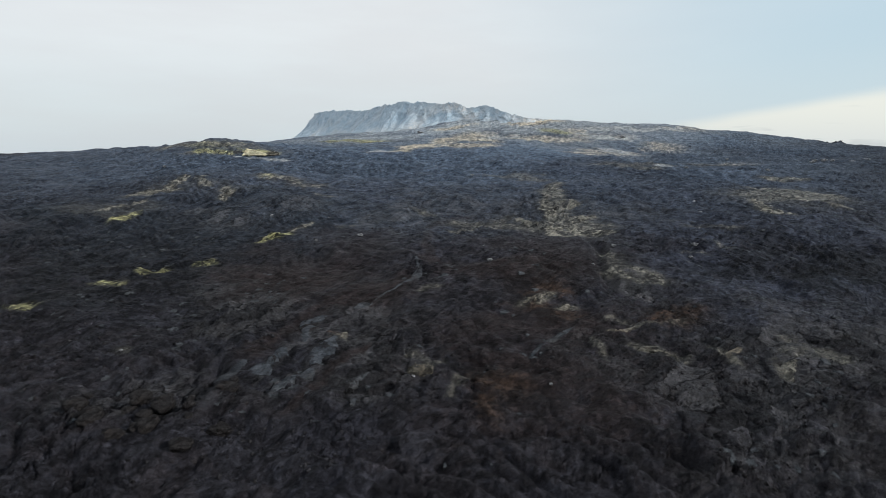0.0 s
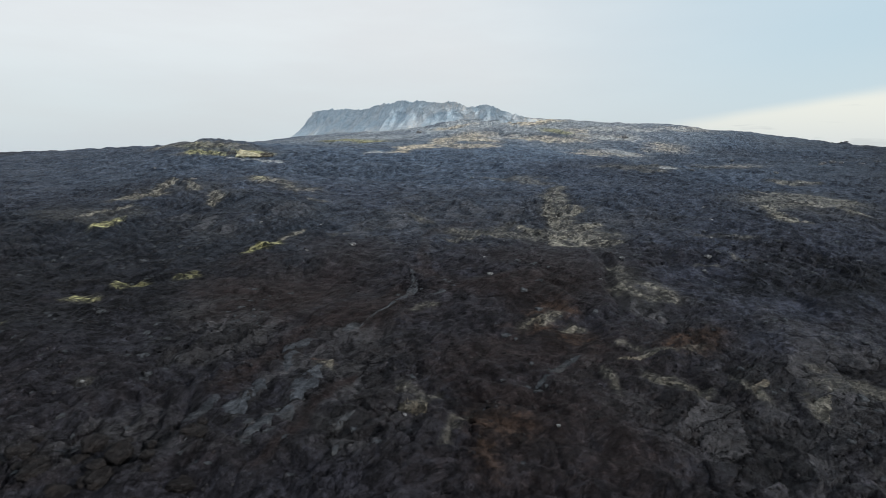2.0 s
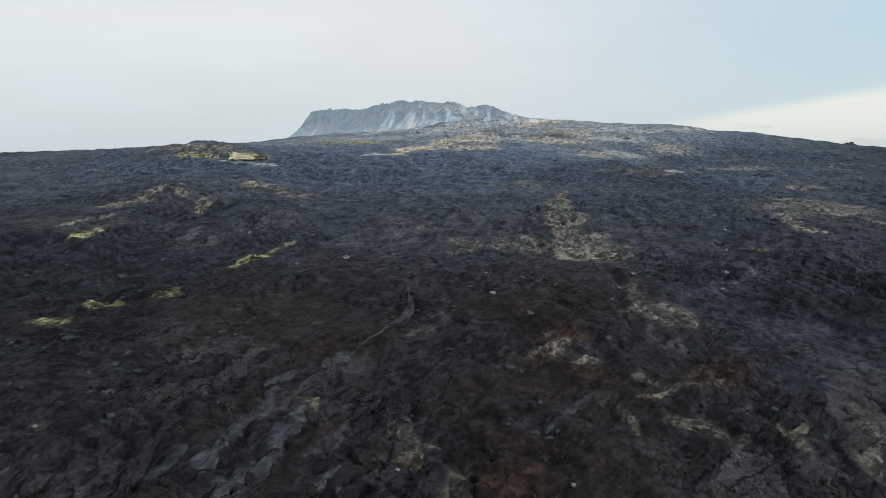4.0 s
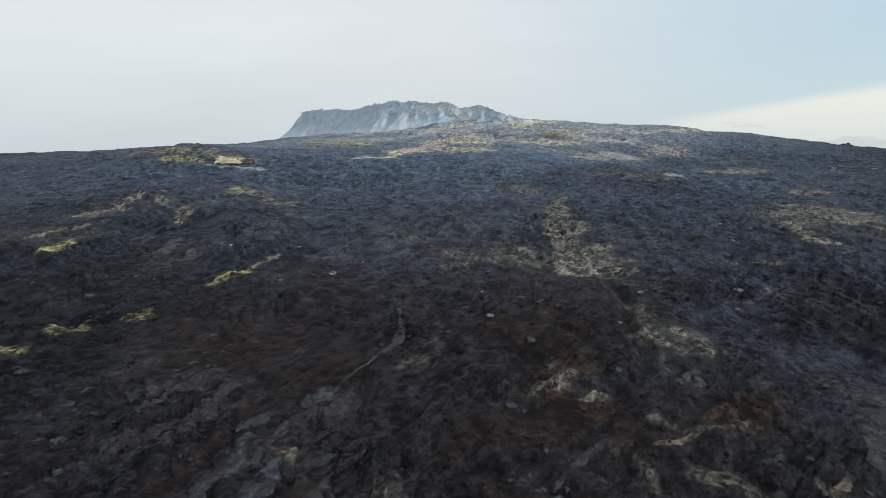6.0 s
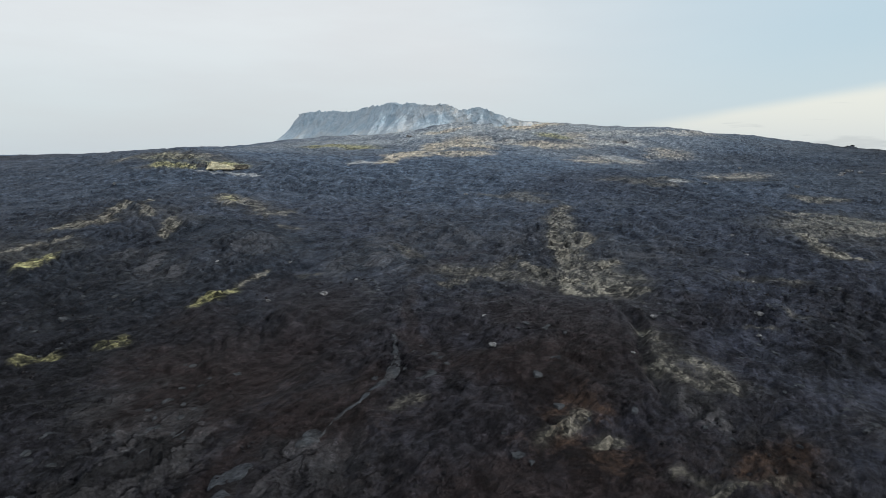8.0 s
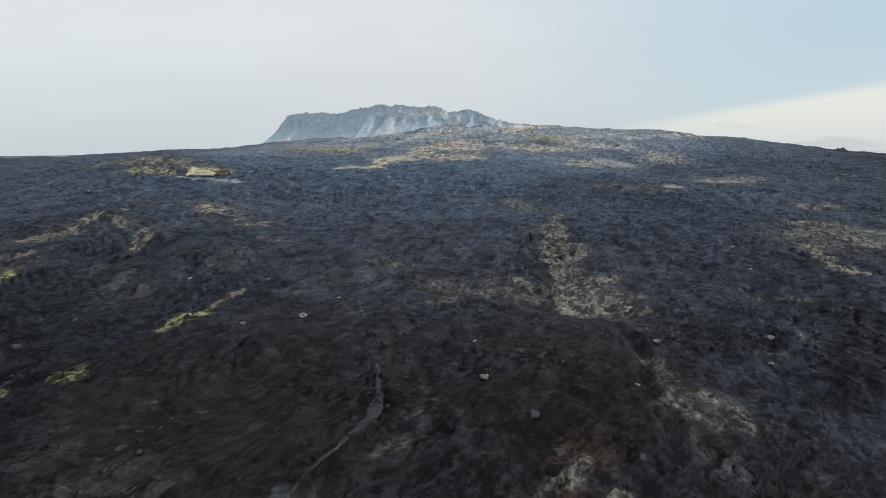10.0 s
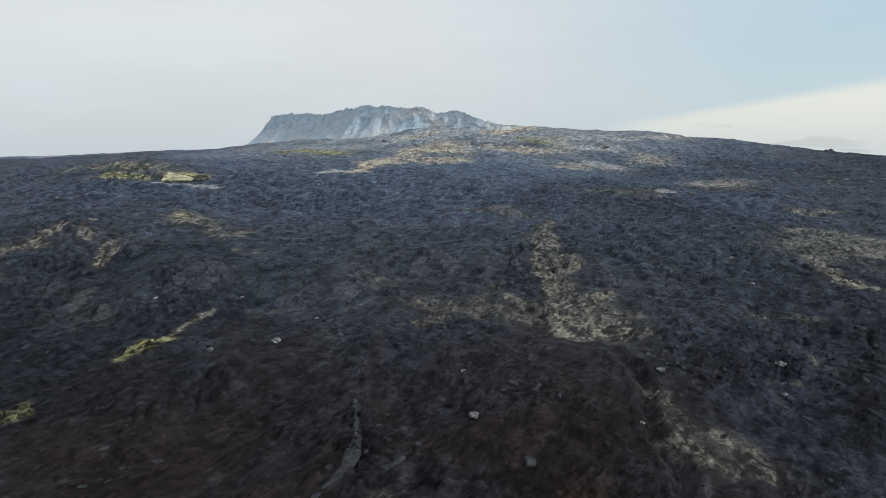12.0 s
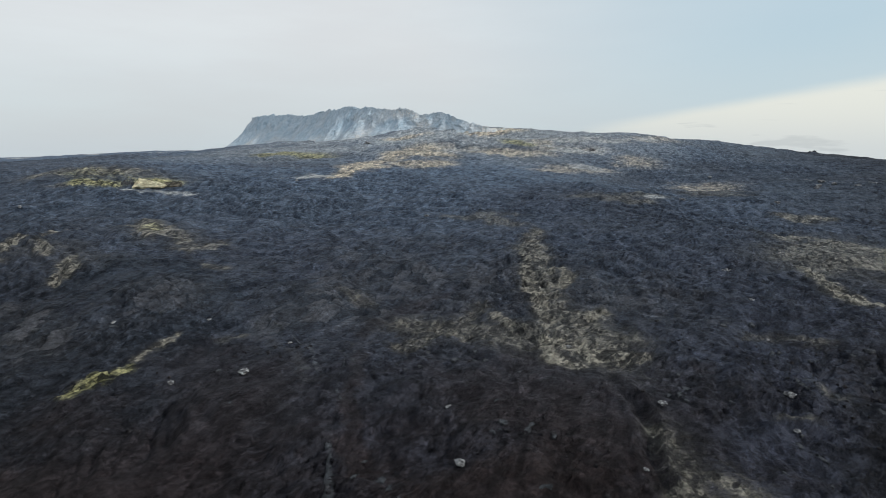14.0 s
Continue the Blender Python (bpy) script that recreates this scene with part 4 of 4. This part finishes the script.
# the broken tumulus on the knoll: an upturned sulphur-stained cap over a dark cracked face
def build_tumulus(x, y):
    top = new("lava_tumulus")
    tagged(top, "upturned yellowish crust slab over a dark cracked lava block", "lava block")
    z0 = height(x, y)
    top.matrix_world = pose(x, y, z0 - 0.5, 0, 0, 8)
    bpy.context.view_layer.update()
    for name, x0, x1, tall, lean, mat, seed in (("cap", -10, 9, 5.2, 9.0, SULPHUR, 3), ("face", -19, -14.8, 3.4, 3.0, SLAB, 8), ("face", -14.5, -11.2, 3.6, 3.0, SLAB, 12),
                                                ("block", -8, 4, 2.2, 3.0, PALE_CRUST, 17), ("block", 10, 21, 2.4, 3.0, PALE_CRUST, 23)):
        bm = bmesh.new()
        nx, nz = 12, 6
        front = []
        for j in range(nz + 1):
            row = []
            for i in range(nx + 1):
                u, w = i / nx, j / nz
                taper = (1 - 0.8 * u) if name == "cap" else 1 - 0.25 * abs(u - 0.5) * 2
                n1 = noise.noise(Vector((u * 4 + seed, w * 3, seed)))
                row.append(bm.verts.new((x0 + (3.0 * w if name == "cap" else 0) + (x1 - x0) * (u + 0.05 * noise.noise(Vector((w * 3, seed, u)))), -lean * (1 - w) + 0.9 * n1, -1 + (tall + 1) * w * taper + 0.5 * n1)))
            front.append(row)
        for a, b in zip(front, front[1:]):
            for i in range(nx):
                bm.faces.new((a[i], a[i + 1], b[i + 1], b[i]))
        ret = bmesh.ops.extrude_face_region(bm, geom=bm.faces[:])
        for g in ret["geom"]:
            if isinstance(g, bmesh.types.BMVert):
                g.co += Vector((0.3, 1.0, -1.0))
        bmesh.ops.recalc_face_normals(bm, faces=bm.faces[:])
        part(name, bm, mat, top, "sulphur-stained upturned crust" if name == "cap" else "")
    return top


build_tumulus(-171.5, 523)


# loose stones: too many to count
def build_rubble(count):
    rng = np.random.default_rng(11)
    bm = bmesh.new()
    bmesh.ops.create_icosphere(bm, subdivisions=1, radius=1.0)
    tv = np.array([v.co[:] for v in bm.verts])
    tf = np.array([[v.index for v in f.verts] for f in bm.faces])
    bm.free()
    y = 85 + 190 * rng.random(count * 3) ** 1.3
    x = (rng.random(count * 3) * 2 - 1) * (30 + 0.8 * y)
    keep = (fbm(x, y, 30, 3, 71) + 0.3 > rng.random(count * 3) * 0.8) & (stroke_mask(x, y, PALE_NEAR + PALE_CENTRE, 1000) < 0.15)
    x, y = x[keep][:count], y[keep][:count]
    n = len(x)
    size = 0.10 + 0.40 * rng.random(n) ** 4 + 0.0003 * y
    z = surface(x, y) + size * 0.15
    shape = 1 + 0.55 * (rng.random((n, len(tv))) - 0.5)
    stretch = 0.6 + 0.8 * rng.random((n, 1, 3))
    P = tv[None] * shape[..., None] * stretch * size[:, None, None] + np.stack([x, y, z], 1)[:, None, :]
    F = tf[None] + (np.arange(n) * len(tv))[:, None, None]
    me = bpy.data.meshes.new("lava_rubble")
    F = F.reshape(-1, 3)
    me.vertices.add(n * len(tv))
    me.vertices.foreach_set("co", P.astype(np.float32).ravel())
    me.loops.add(F.size)
    me.loops.foreach_set("vertex_index", F.astype(np.int32).ravel())
    me.polygons.add(len(F))
    me.polygons.foreach_set("loop_start", np.arange(0, F.size, 3, dtype=np.int32))
    me.update()
    me.materials.append(RUBBLE)
    return tagged(new("lava_rubble", me), "loose dark basalt stones strewn over the lava", "rubble", kind="stuff")


build_rubble(4000)

# broken plates of the crust, pieces of the ground
rng = random.Random(21)
plates = [slab_mesh("slab", rng.uniform(2.0, 3.6), rng.uniform(1.2, 2.2), rng.uniform(0.25, 0.5), SLAB, 700 + i, 0.7) for i in range(10)]
made = 0
while made < 290:
    y = 88 + 210 * rng.random() ** 1.2
    x = rng.uniform(-1, 1) * (20 + 0.62 * y)
    if float(fbm(np.array([x]), np.array([y]), 28, 2, 81)[0]) < rng.uniform(-0.2, 0.7):
        continue
    if stroke_mask(np.array([x]), np.array([y]), PALE_NEAR + PALE_CENTRE, 1000)[0] > 0.1:
        continue
    ob = new("slab", rng.choice(plates))
    ob.parent = ground
    k = rng.uniform(0.6, 1.25)
    ob.matrix_world = pose(x, y, height(x, y) + 0.12, 7 + rng.uniform(-12, 12), rng.uniform(-12, 12), 55 + rng.gauss(0, 30)) @ Matrix.Diagonal((k, k, k, 1))
    made += 1


# jagged dark rocks standing on the skyline ridge
def ridge_rock(x, y, size, seed):
    bm = bmesh.new()
    bmesh.ops.create_icosphere(bm, subdivisions=3, radius=1.0)
    off = Vector((seed * 2.3, 0, seed))
    for v in bm.verts:
        d = 1 + 0.7 * noise.noise(v.co * 1.2 + off) + 0.35 * noise.noise(v.co * 3.1 + off)
        v.co = Vector((v.co.x * 1.3, v.co.y * 1.1, v.co.z * (0.85 if v.co.z > 0 else 0.5))) * d * size / 2
    me = bpy.data.meshes.new("ridge_rock")
    bm.to_mesh(me)
    bm.free()
    me.materials.append(RUBBLE)
    ob = new("ridge_rock", me)
    ob.matrix_world = pose(x, y, float(land(np.array([x]), np.array([y]))[0]) - size * 0.12, 0, 0, seed * 47)
    return tagged(ob, "jagged dark lava rock on the skyline ridge", "rock", "rocks on the skyline")


for i, (x, y, size) in enumerate([(652, 943, 3.4), (645, 944, 2.2), (632, 946, 2.4), (612, 948, 2.4), (160, 950, 3.2), (148, 948, 2.6)]):
    ridge_rock(x, y, size, 900 + i)
